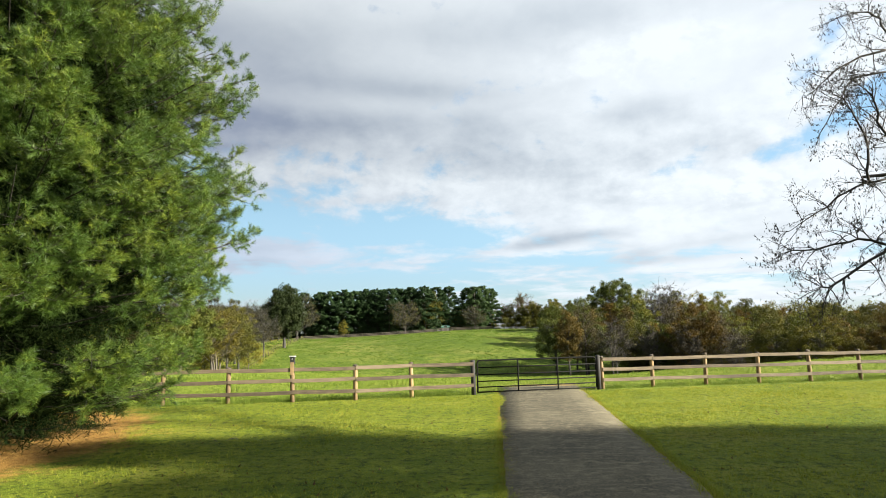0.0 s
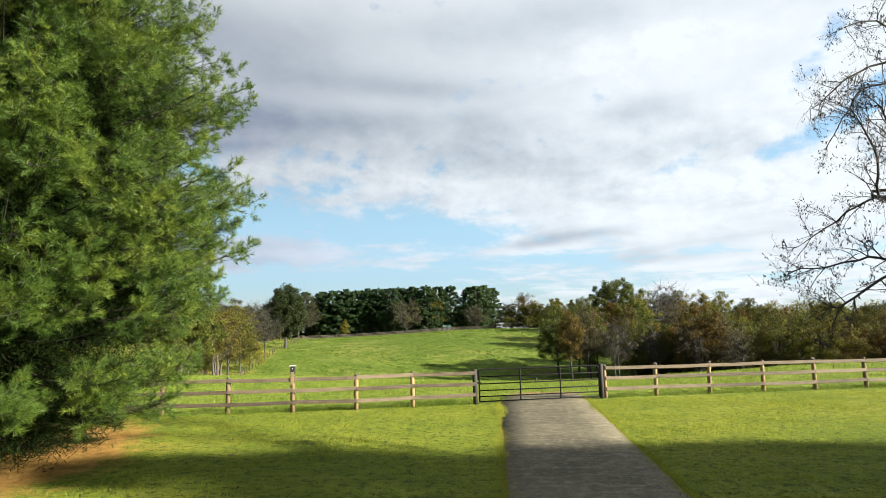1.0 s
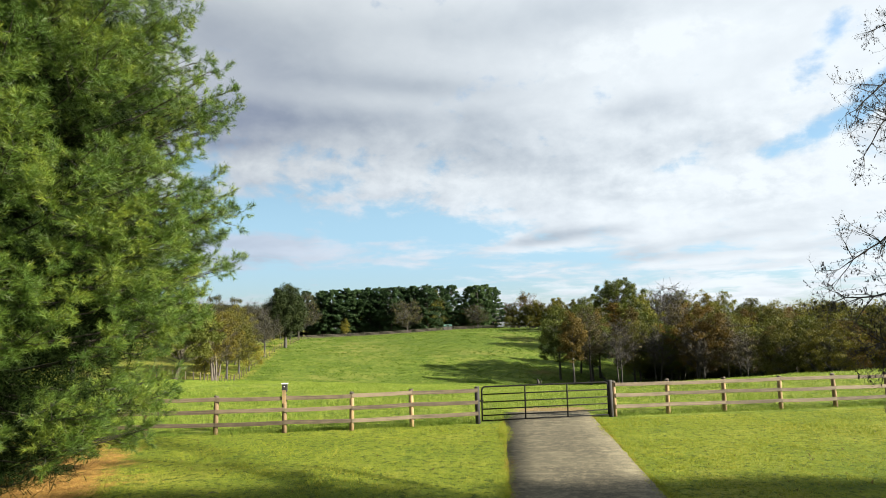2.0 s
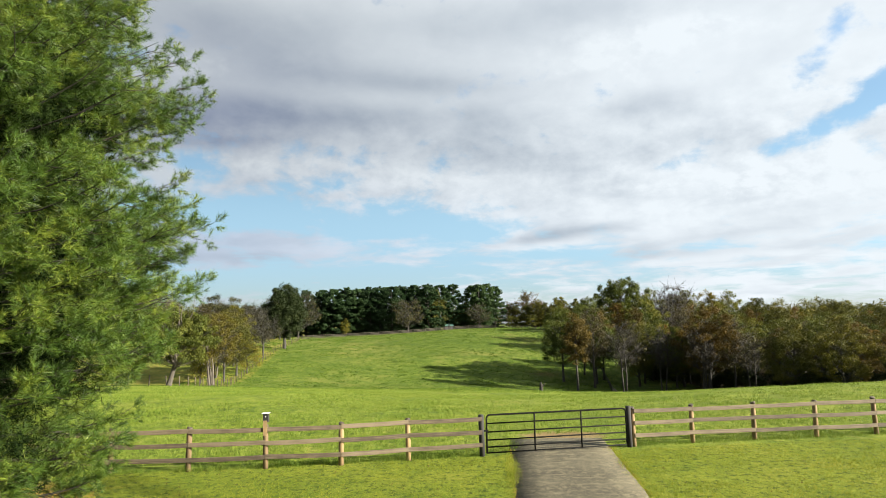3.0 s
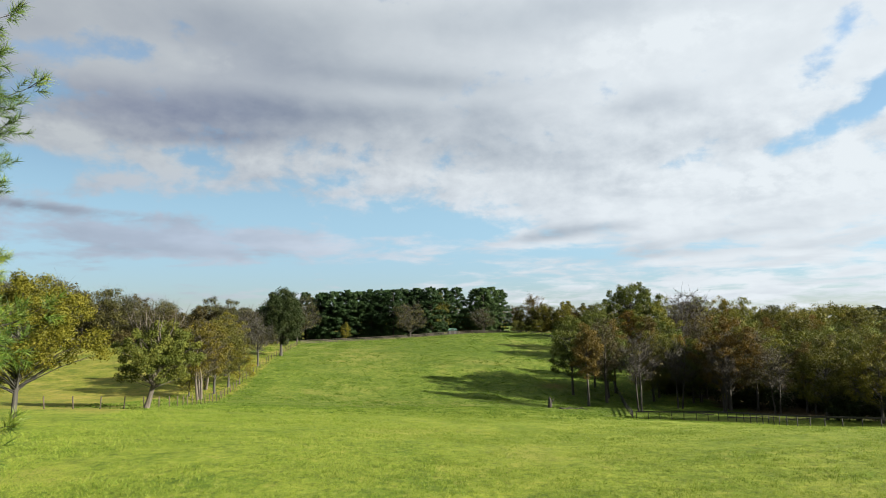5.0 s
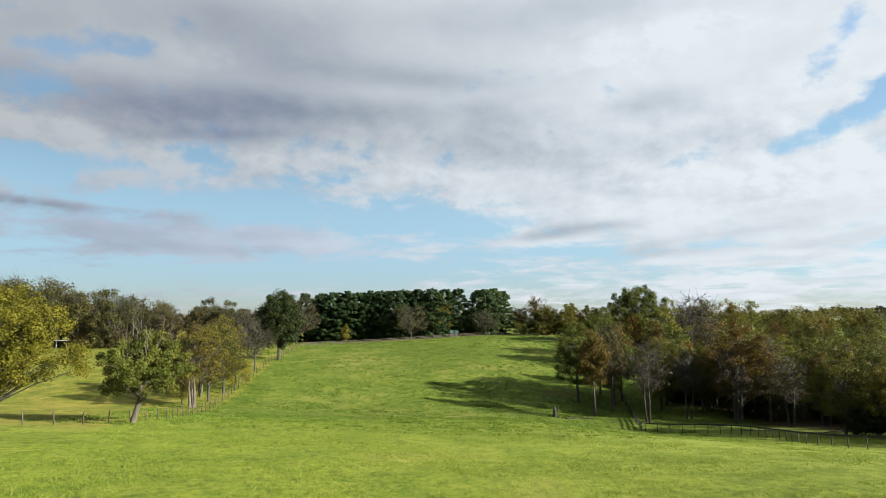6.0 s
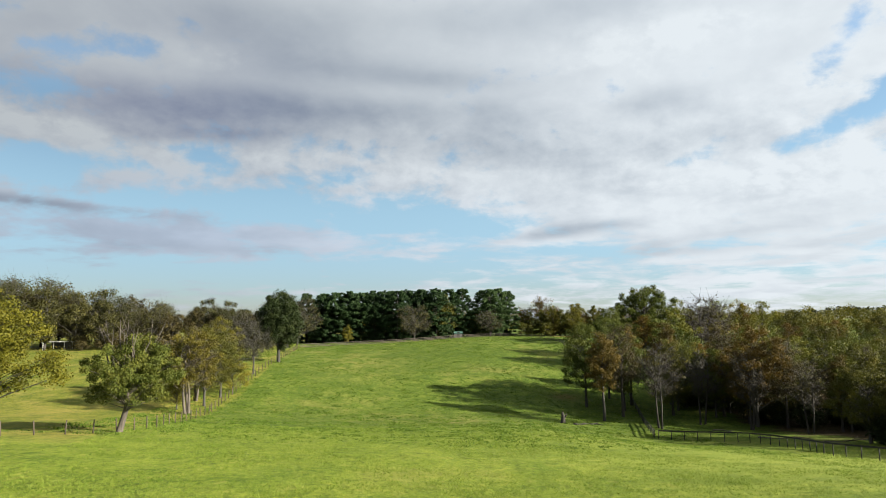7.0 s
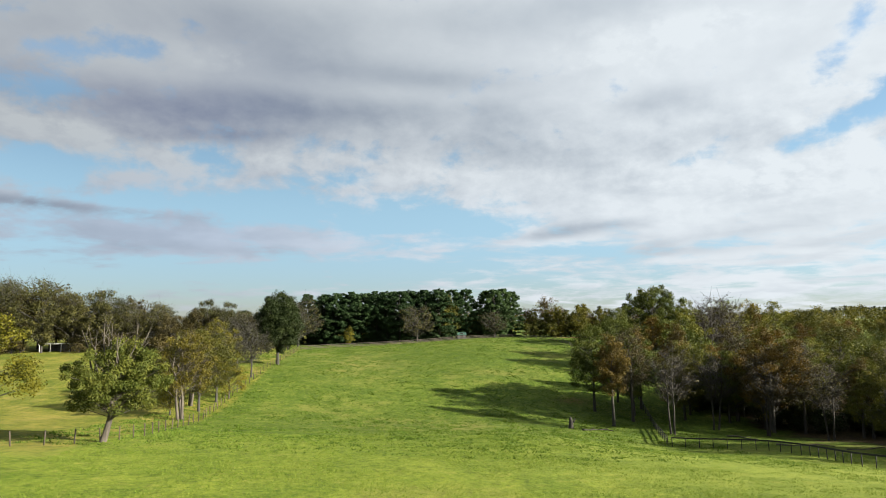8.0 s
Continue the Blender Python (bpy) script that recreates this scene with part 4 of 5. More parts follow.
def farm_gate():
    """A tubular gate with six bars, two uprights and rounded top corners."""
    gate = tagged(new("farm_gate"), "closed black tubular steel farm gate across the drive", "gate")
    a, b = Vector((1.36, 24.02, 0.10)), Vector((6.34, 24.98, 0.10))
    ln = (b - a).length
    gate.matrix_basis = Matrix.Translation(a) @ pose(0, 0, 0, 0, 0, math.degrees(math.atan2(b.y - a.y, b.x - a.x)))
    top, c = 1.24, 0.14
    ring = [(0, 0, 0)] + [(c - c * math.cos(q), 0, top - c + c * math.sin(q)) for q in np.linspace(0, math.pi / 2, 6)]
    ring += [(ln - x, 0, z) for x, _, z in ring[::-1]]
    part("gate_frame", Shape().tube(ring, [0.032] * len(ring), 8).mesh("gate_frame", M_IRON), gate)
    bar = Shape().tube([(0, 0, 0), (ln, 0, 0)], [0.024, 0.024], 8).mesh("bar", M_IRON)
    for z in (0.0, 0.19, 0.42, 0.68, 0.96):
        part("bar", bar, gate, m=pose(0, 0, z))
    stile = Shape().tube([(0, 0, 0), (0, 0, top)], [0.030, 0.030], 8).mesh("upright", M_IRON)
    for x in (ln * 0.333, ln * 0.667):
        part("upright", stile, gate, m=pose(x, -0.012, 0))
    for z in (0.25, 0.95):
        part("hinge", Shape().box((0, -0.02, z - 0.03), (0.10, 0.02, z + 0.03)).mesh("hinge", M_IRON, False), gate, m=pose(ln - 0.02, 0, 0))
    part("latch", Shape().box((-0.12, -0.03, 0.70), (0.05, 0.01, 0.76)).mesh("latch", M_IRON, False), gate)


farm_gate()


def birdhouse():
    x, y = WEST[5]
    box = tagged(new("birdhouse"), "dark wooden birdhouse with a pale flat roof on a fence post", "birdhouse")
    box.matrix_basis = pose(x, y - 0.02, lie(x, y) + 1.33, 0, 0, 4)
    body = part("body", Shape().box((-0.085, -0.085, 0.10), (0.085, 0.085, 0.37)).mesh("body", M_DARKWOOD, False), box, "dark stained wooden box")
    part("entrance", Shape().tube([(0, -0.0875, 0.28), (0, -0.0895, 0.28)], [0.020, 0.020], 12).mesh("entrance", M_WHITE), body, "small pale entrance ring")
    part("roof", Shape().box((-0.11, -0.13, 0.37), (0.11, 0.10, 0.392)).mesh("roof", M_WHITE, False), box, "pale flat roof board")
    part("mounting_board", Shape().box((-0.06, -0.125, -0.30), (0.06, -0.095, 0.16)).mesh("mounting_board", M_POST, False), box, "light tan mounting board")


birdhouse()


# ---- far fences ----
def run(points, step):
    """Even spots along a smooth line through the points."""
    p = np.array(points, float)
    t = np.concatenate([[0], np.cumsum(np.linalg.norm(np.diff(p, axis=0), axis=1))])
    s = np.arange(0, t[-1], step)
    return np.stack([spline(s, t, np.repeat(p[:, k:k + 1], len(s), 1)) for k in (0, 1)], 1)


def far_fence(name, label, points, step, h, mat, rails=(), r=0.055, rail_h=0.12, tilt=2.0):
    fence = tagged(new(name), label, "fence")
    me = Shape().tube([(0, 0, -0.3), (0, 0, h)], [r, r], 6).mesh("post", mat)
    spots = run(points, step)
    rng = random.Random(len(spots))
    for x, y in spots:
        part("post", me, fence, m=pose(x, y, lie(x, y), rng.uniform(-tilt, tilt), rng.uniform(-tilt, tilt)))
    for i in range(len(spots) - 1):
        a, b = Vector((*spots[i], lie(*spots[i]))), Vector((*spots[i + 1], lie(*spots[i + 1])))
        for z in rails:
            d = (b - a)
            m = Matrix.Translation(a + Vector((0, 0, z))) @ pose(0, 0, 0, 0, -math.degrees(math.atan2(d.z, d.xy.length)), math.degrees(math.atan2(d.y, d.x)))
            part("rail", Shape().box((0, -0.085, -rail_h / 2), (d.length, -0.055, rail_h / 2)).mesh("rail", mat, False), fence, m=m)
    return fence


far_fence("post_fence", "row of dark weathered wooden fence posts along the pasture", [(-52, 69.5), (-44, 74), (-38.5, 78), (-35.9, 82.5), (-35.4, 88), (-36.6, 96), (-38.2, 106), (-39.7, 116)], 2.6, 1.42, M_GREYPOST, r=0.066, tilt=5)
far_fence("post_fence", "line of dark wooden fence posts climbing the hill", [(-40.2, 118), (-42.3, 132), (-43.2, 150), (-43.9, 166), (-45.2, 184), (-47.7, 203)], 2.6, 1.38, M_GREYPOST, r=0.075, tilt=3)
far_fence("black_rail_fence", "black board fence along the foot of the field", [(29.5, 107.4), (33.0, 106.6), (36.5, 105.6), (39.7, 103.2), (41.3, 98.6), (41.5, 91.5), (40.9, 84.5), (42.4, 80.0), (46.5, 77.4), (53, 76.4), (62, 77)], 1.75, 1.34, M_DARKWOOD, (1.26,), rail_h=0.19)
far_fence("black_rail_fence", "black board fence running up beside the wood", [(29.3, 108.6), (30.6, 114), (32.6, 124), (34.5, 133), (37.4, 150), (40, 170)], 2.44, 1.22, M_DARKWOOD, (1.14, 0.75, 0.38), rail_h=0.15)
far_fence("brown_rail_fence", "brown three-rail fence along the crest of the hill", [(-47.7, 204.5), (-37, 210.5), (-20, 217), (-4, 224), (10, 228), (22, 226), (28.5, 217), (32, 204), (33, 190)], 2.44, 1.25, M_CRESTWOOD, (1.12, 0.72, 0.34), rail_h=0.13)

# ---- pines by the drive, the bare tree, and unseen trees added to shade the lawn ----
near_pine("white_pine", "large white pine with long soft green needles down to the lawn", 3, -11.5, 15.0, 19.5, 6.1, 44)
bare_tree_near(15.75, 7.0)


def place(kind, spots):
    """Stand copies of a tree at x, y with a scale and a turn; the first spot takes the tree itself."""
    for i, (x, y, s, turn) in enumerate(spots):
        m = pose(x, y, lie(x, y), 0, 0, turn) @ Matrix.Diagonal((s, s, s, 1))
        if i:
            copy_thing(kind, m)
        else:
            first = m
    kind.matrix_basis = first


def strew(seed, n, inside, gap):
    """n spots in a stretch of the plan, no two closer than gap."""
    rng, out = random.Random(seed), []
    for _ in range(6000):
        x, y = inside(rng)
        if all((x - a) ** 2 + (y - b) ** 2 > gap * gap for a, b, _, _ in out):
            out.append((x, y, rng.uniform(0.85, 1.12), rng.uniform(0, 360)))
        if len(out) == n:
            break
    return out


# two rows out of view, added only to cast the lawn's shadow
place(far_pine("evergreen_tree", "unseen dense dark evergreen added to shade the lawn", 71, 16.0, 6.4, 0.3, 20),
      [(27.5 + 3.4 * i, 2.5 - 0.25 * (i % 2), 1.0 + 0.02 * (i % 3), 50 * i) for i in range(9)] + [(29.5 + 7.0 * i, -0.7 - 0.3 * (i % 2), 0.96, 70 * i) for i in range(4)])

# ---- west side trees ----
place(broad_tree("oak_tree", "leaning green oak with dead pale branches in its top", 11, 10.5, 9.6, 2.7, M_OAKLEAF, M_PALEBARK, 130, 250, 0.19, 0.62, lean=1.2, dead=12, trunk_r=0.32, ragged=0.35), [(-35.9, 82.3, 1.0, 0)])
place(broad_tree("maple_tree", "rounded tree turning yellow-green above the pasture", 12, 13.0, 13.5, 2.6, M_YELLOW, M_BARK, 170, 300, 0.165, 0.80, ragged=0.35), [(-37.5, 62.5, 1.0, 0)])
place(broad_tree("ash_tree", "thin brown-leaved tree with several pale trunks", 13, 13.8, 10.0, 3.4, M_ASH, M_PALEBARK, 95, 100, 0.22, 0.75, trunks=3, twigs=4, ragged=0.1, trunk_r=0.36), [(-42.2, 114.5, 1.0, 20), (-47.5, 127, 1.0, 130)])
place(broad_tree("ash_tree", "olive-brown half bare tree beside the post fence", 14, 14.2, 9.5, 2.8, M_OLIVE, M_BARK, 115, 100, 0.22, 0.75, twigs=4, ragged=0.08), [(-43.3, 122.5, 1.0, 0), (-43.8, 131, 0.9, 200), (-48, 141, 1.0, 100)])
place(broad_tree("maple_tree", "small tree with yellowing leaves by the fence", 15, 9.0, 7.5, 1.2, M_YELLOW, M_BARK, 50, 110, 0.20, 0.9, twigs=3), [(-42.6, 134, 0.85, 0), (-46, 118, 0.8, 90)])
place(broad_tree("ash_tree", "sparse brown tree with fine bare twigs", 16, 12.5, 8.0, 2.4, M_DULL, M_BARK, 60, 28, 0.22, 1.0, twigs=14, ragged=0.1), [(-44.3, 151.0, 1.0, 0), (-50, 158, 1.05, 90), (-52, 206, 1.2, 40), (-57, 212, 1.25, 140), (-50, 148, 1.0, 10)])
place(broad_tree("maple_tree", "dense dark green rounded tree beside the fence", 17, 16.8, 10.6, 1.7, M_DARKLEAF, M_BARK, 340, 160, 0.27, 0.95, shape=0.70, top=0.22, ragged=0.05, trunk_r=0.36), [(-42.9, 165.3, 1.0, 0)])

# ---- trees along the crest ----
PINE_ROW = [(-47 + 4.5 * i + random.uniform(-0.6, 0.6), 233 + random.uniform(-1.5, 1.5), random.uniform(1.04, 1.12), random.uniform(0, 360)) for i in range(10)]
PINE_BACK = [(-54 + 5.2 * i, 241 + random.uniform(-2, 2), random.uniform(1.06, 1.14), random.uniform(0, 360)) for i in range(12)]
place(far_pine("pine_tree", "dark green planted pine in a dense row", 21, 16.4, 9.6, 0.3, 62, 0.46), PINE_ROW[::2] + PINE_BACK[::2] + [(-60, 238, 0.86, 40), (-71, 240, 0.80, 140), (-82, 242, 0.72, 20)])
place(far_pine("pine_tree", "dark green planted pine in a dense row", 22, 16.2, 9.2, 0.3, 62, 0.46), PINE_ROW[1::2] + PINE_BACK[1::2] + [(-65, 243, 0.84, 80), (-77, 239, 0.76, 10), (-52, 246, 0.95, 70)])
place(far_pine("pine_tree", "pine coloured in sunlit lighter green, in a clump on the hilltop", 27, 16.2, 9.0, 0.3, 62, 0.46, M_LITPINE), [(10.5, 243, 1.04, 10), (16.5, 244, 1.08, 70), (13.4, 240, 1.05, 200), (20.0, 246, 1.02, 120)])
place(broad_tree("ash_tree", "sparse grey-brown tree in front of the pines", 23, 13.6, 13.0, 1.8, M_DULL, M_BARK, 110, 30, 0.3, 1.1, twigs=9), [(-13.6, 225.5, 1.0, 0), (13, 236, 0.75, 70), (-53, 222, 1.35, 30)])
place(broad_tree("oak_tree", "brown-green full tree beyond the crest fence", 24, 16.8, 10.5, 1.0, M_OLIVE, M_BARK, 120, 64, 0.42, 0.95), [(-3.6, 236, 0.95, 0), (-8.6, 241, 0.95, 90), (4.5, 246, 0.50, 20), (8.0, 249, 0.52, 120), (28, 246, 0.60, 80), (32, 241, 0.58, 20), (39.5, 243, 0.60, 300), (55, 244, 0.64, 240), (36, 240, 0.66, 50), (43, 236, 0.7, 150), (51, 240, 0.68, 10), (59, 234, 0.62, 80), (47, 246, 0.74, 200), (-36, 222, 0.4, 30)])
place(broad_tree("maple_tree", "orange-brown autumn tree on the crest", 25, 15.5, 12.0, 2.0, M_ORANGE, M_BARK, 90, 34, 0.36, 1.1, twigs=4), [(33.0, 247, 1.0, 0), (9, 258, 0.72, 90), (64, 238, 0.62, 40), (39, 250, 0.75, 140), (26, 250, 0.72, 30), (47, 240, 0.6, 100), (6, 252, 0.55, 200)])

place(broad_tree("shrub", "olive-brown bush along the crest of the hill", 26, 5.2, 6.4, 0.3, M_OLIVE, M_BARK, 34, 50, 0.40, 1.0, twigs=1), [(26 + 3.6 * i, 238 + 2.5 * math.sin(i * 2.1), 0.9 + 0.2 * math.sin(i * 3.3), 61 * i) for i in range(12)] + [(5.0, 240, 0.7, 10), (7.6, 242, 0.8, 60)])

# ---- the wood on the east side ----
place(broad_tree("maple_tree", "green tree with low spreading branches at the wood's edge", 31, 15.5, 10.5, 3.2, M_OAKLEAF, M_BARK, 110, 170, 0.22, 0.80), [(26.2, 140.0, 1.08, 0), (38.0, 171, 0.84, 40), (41.5, 181, 0.88, 190), (33.0, 137.5, 0.98, 100), (32.5, 147, 0.92, 250), (72, 113, 0.75, 130), (60, 132, 0.95, 80)])
place(broad_tree("maple_tree", "slim tree with orange-brown autumn leaves", 32, 16.4, 5.6, 4.0, M_RUST, M_BARK, 80, 130, 0.23, 0.72, twigs=2), [(26.6, 127.5, 1.0, 0), (36, 143, 1.0, 100), (62, 117, 0.78, 200), (84, 112, 0.72, 20), (46, 150, 1.0, 300)])
place(broad_tree("ash_tree", "nearly bare brown tree with upright branches", 33, 17.5, 8.5, 4.6, M_BROWN, M_DARKBARK, 80, 60, 0.22, 0.85, twigs=7), [(31.2, 132.0, 1.0, 0), (50.9, 134.5, 1.0, 150), (56, 122, 0.88, 40), (70, 122, 0.8, 250)])
place(broad_tree("bare_tree", "bare grey tree with forked trunk and fine twigs", 34, 15.5, 8.0, 4.0, M_BROWN, M_DARKBARK, 60, 5, 0.3, 1.0, trunks=2, twigs=12), [(34.6, 121.0, 1.0, 0), (58.5, 135, 1.0, 120), (43.5, 127, 0.92, 70), (49, 120.5, 0.85, 160), (55.5, 114, 0.82, 230), (62, 108, 0.8, 310), (52.5, 127, 0.95, 20), (60, 167, 1.32, 10), (65, 170, 1.28, 200)])
place(broad_tree("oak_tree", "tall green tree rising above the wood", 35, 18.5, 19.0, 3.5, M_OAKLEAF, M_BARK, 190, 130, 0.36, 1.0, top=0.2, ragged=0.15), [(57, 200, 1.0, 0)])


def east_wood(rng):
    while True:
        x, y = rng.uniform(40, 165), rng.uniform(50, 205)
        if y > 134 - (x - 40) * 0.85 and (x - 40) > (y - 150) * 0.35 and math.hypot(x - 57, y - 200) > 9:
            return x, y


SPOTS = strew(5, 190, east_wood, 4.6)
SPOTS = [(x, y, s * (0.92 + 0.16 * math.sin(x * 0.21 + y * 0.13)) * np.interp(x / y, (0.30, 0.42, 0.52, 0.60, 0.75), (0.92, 1.0, 0.92, 0.84, 0.72)), turn) for x, y, s, turn in SPOTS]
FRONT = [p for p in SPOTS if p[1] - (134 - (p[0] - 40) * 0.85) < 26 and p[0] < 110]
REST = [(x, y, s * (np.interp(x / y, (0.38, 0.42, 0.47), (1.0, 0.88, 0.74)) if y > 165 else 1.0), turn) for x, y, s, turn in SPOTS if (x, y, s, turn) not in FRONT]


# unseen trees past the wood's end, added to keep sun off its floor
def shade_flank(rng):
    while True:
        x, y = rng.uniform(66, 150), rng.uniform(50, 128)
        if y > 88 - (x - 72) * 0.33 and x > 0.75 * y + 9:
            return x, y


SHADE_FLANK = strew(25, 46, shade_flank, 5.2)
NEAR = [(58, 93, 0.80, 20), (63.5, 84, 0.78, 140), (67, 93, 0.85, 80), (60, 101, 0.85, 210), (69, 76, 0.75, 300), (55, 100, 0.8, 60), (65, 101, 0.82, 160), (74, 84, 0.8, 10)]
EAST_KINDS = [
    ("oak_tree", "olive-brown full-crowned tree in the wood", 36, 16.0, 11.5, 2.2, M_OLIVE, 0.25),
    ("oak_tree", "orange-brown autumn tree in the wood", 37, 15.5, 11.0, 2.6, M_ORANGE, 0.25),
    ("maple_tree", "yellow-olive autumn tree in the wood", 38, 15.0, 10.5, 2.0, M_ASH, 0.38),
    ("oak_tree", "yellow-green full-crowned tree in the wood", 45, 15.5, 11.5, 2.4, M_LIME, 0.30),
    ("maple_tree", "green tree in the wood", 39, 14.5, 10.5, 1.4, M_OAKLEAF, 0.25)]
for k, (name, label, seed, h, w, clear, leaf_mat, ragged) in enumerate(EAST_KINDS):
    place(broad_tree(name, label, seed, h, w, clear, leaf_mat, M_BARK, 120, 150, 0.205, 0.80, twigs=1, ragged=ragged), FRONT[k::5] + NEAR[k::5])
    place(broad_tree(name, label + ", deep in its shade", seed + 100, h, w, clear, leaf_mat, M_BARK, 80, 62, 0.34, 0.95, ragged=ragged), REST[k::5] + SHADE_FLANK[k::5])


def east_edge(rng):
    while True:
        x, y = rng.uniform(46, 130), rng.uniform(92, 150)
        if 4 < y - (134 - (x - 40) * 0.85) < 40:
            return x, y


place(broad_tree("shrub", "dark low shrub under the trees of the wood", 40, 4.2, 5.0, 0.4, M_DARKLEAF, M_BARK, 40, 60, 0.32, 0.8), strew(15, 46, east_edge, 3.0) + [(56 + 2.3 * i, 99 - 1.9 * i + 1.5 * (i % 3), 0.8 + 0.1 * (i % 3), 70 * i) for i in range(12)])


def west_wood(rng):
    x = rng.uniform(-200, -58)
    return x, 206 + rng.uniform(0, 26) + (x + 62) * 0.10


SPOTS = strew(8, 62, west_wood, 4.6)
WEST_KINDS = [
    broad_tree("oak_tree", "brown autumn tree in the far tree line", 51, 17.5, 13.0, 2.0, M_BROWN, M_BARK, 110, 56, 0.40, 1.0, twigs=2),
    broad_tree("oak_tree", "olive tree in the far tree line", 52, 17.0, 13.0, 1.6, M_DULL, M_BARK, 110, 56, 0.40, 1.0, twigs=1),
    broad_tree("ash_tree", "half bare tall tree in the far tree line", 53, 19.0, 12.0, 4.0, M_DULL, M_BARK, 80, 48, 0.36, 1.7, twigs=5, ragged=0.05)]
SPOTS = [(x, y, s * np.interp(x, (-150, -118, -100, -85), (1.25, 1.12, 0.80, 0.74)), turn) for x, y, s, turn in SPOTS]
for k, kind in enumerate(WEST_KINDS):
    place(kind, SPOTS[k::3] + ([(-80.5, 214, 1.0, 30), (-75.0, 218, 0.95, 210)] if k == 1 else []))


place(broad_tree("shrub", "brown undergrowth at the foot of the far tree line", 54, 5.0, 8.0, 0.3, M_BROWN, M_BARK, 30, 50, 0.45, 1.2), [(-152 + 3.9 * i, 207 + 3 * math.sin(i * 2.3) + (-90 + 3.9 * i) * 0.08, 0.8 + 0.25 * math.sin(i * 1.7), 77 * i) for i in range(25) if i not in (6, 7, 8, 13, 14)])

# ---- distance ----
def far_wood(name, label, seed, n, inside, tall, mat, leaf, per):
    """A belt of woodland far off: crowns that run into one another."""
    rng = np.random.default_rng(seed)
    c, s = [], []
    for _ in range(n):
        x, y = inside(rng)
        h, w = tall * rng.uniform(0.7, 1.1), tall * rng.uniform(0.25, 0.42)
        g = lie(x, min(y, 890))
        for _ in range(14):
            q = rng.normal(size=3)
            q /= np.linalg.norm(q)
            c.append((x + q[0] * w, y + q[1] * w, g + h * 0.55 + q[2] * h * 0.45))
            s.append(w * 0.55)
    return tagged(new(name, polys(name, leaves(c, s, per, leaf, 0.9, 0.1, rng, 0.8, 3), 3, mat)), label, "trees", kind="stuff")


far_wood("far_trees", "dark continuous woodland behind the western tree line", 61, 90, lambda r: (r.uniform(-330, -45), r.uniform(240, 275)), 13.0, M_BROWN, 0.5, 50)
far_wood("far_trees", "low far woodland beyond the crest of the hill", 62, 80, lambda r: (r.uniform(-40, 200), r.uniform(268, 320)), 12.0, M_OLIVE, 0.55, 42)
far_wood("far_trees", "far woodland behind the eastern wood", 63, 80, lambda r: (r.uniform(110, 420), r.uniform(205, 330)), 9.5, M_OLIVE, 0.6, 36)


def distant_ridge():
    """A wooded ridge on the horizon, its canopy modelled as crowns on a long mound."""
    rng = np.random.default_rng(64)
    c, s = [], []
    for _ in range(900):
        x, y = rng.uniform(560, 2600), 1500 + rng.normal() * 70
        top = 6 + 22 * math.exp(-((x - 985) / 120) ** 2) + 3 * math.sin(x * 0.011)
        c.append((x, y, top - abs(rng.normal()) * 8 - 3))
        s.append(rng.uniform(7, 13))
    return tagged(new("backdrop_ridge", polys("backdrop_ridge", leaves(c, s, 26, 6.5, 0.8, 0.0, rng, 0.9, 3), 3, M_HILL)), "distant wooded ridge on the horizon", "hill", kind="structure")


distant_ridge()


def gabled(name, label, category, x, y, turn, w, d, h, rise, wall, roof, over=0.35):
    """A small building: walls with a door and windows, and a pitched roof."""
    house = tagged(new(name), label, category)
    house.matrix_basis = pose(x, y, lie(x, y) - 0.15, 0, 0, turn)
    body = Shape().box((-w / 2, -d / 2, 0), (w / 2, d / 2, h))
    b = len(body.v)
    body.v += [(-w / 2, -d / 2, h), (-w / 2, d / 2, h), (-w / 2, 0, h + rise), (w / 2, -d / 2, h), (w / 2, d / 2, h), (w / 2, 0, h + rise)]
    body.f += [(b, b + 2, b + 1), (b + 3, b + 4, b + 5)]
    part("wall", body.mesh("wall", wall, False), house)
    ang = math.atan2(rise, d / 2)
    run_len = math.hypot(rise, d / 2) + over
    for sgn in (1, -1):
        m = pose(0, 0, h + rise + 0.06, 0, 0, 0 if sgn > 0 else 180) @ pose(0, 0, 0, -math.degrees(ang))
        part("roof_side", Shape().box((-w / 2 - over, 0, -0.05), (w / 2 + over, run_len, 0.05)).mesh("roof_side", roof, False), house, m=m)
    for k in (-0.28, 0.28) if w > 4 else ():
        win = part("window", Shape().box((-0.5, -0.04, 0), (0.5, 0.02, 1.1)).mesh("window", wall, False), house, m=pose(w * k, -d / 2 - 0.01, h * 0.38))
        part("pane", Shape().box((-0.42, -0.055, 0.08), (0.42, -0.042, 1.02)).mesh("pane", M_GLASS, False), win)
    part("door", Shape().box((-0.48, -0.05, 0.1), (0.48, 0.02, 2.1)).mesh("door", M_DARKWOOD, False), house, m=pose(0, -d / 2 - 0.01, 0))
    return house


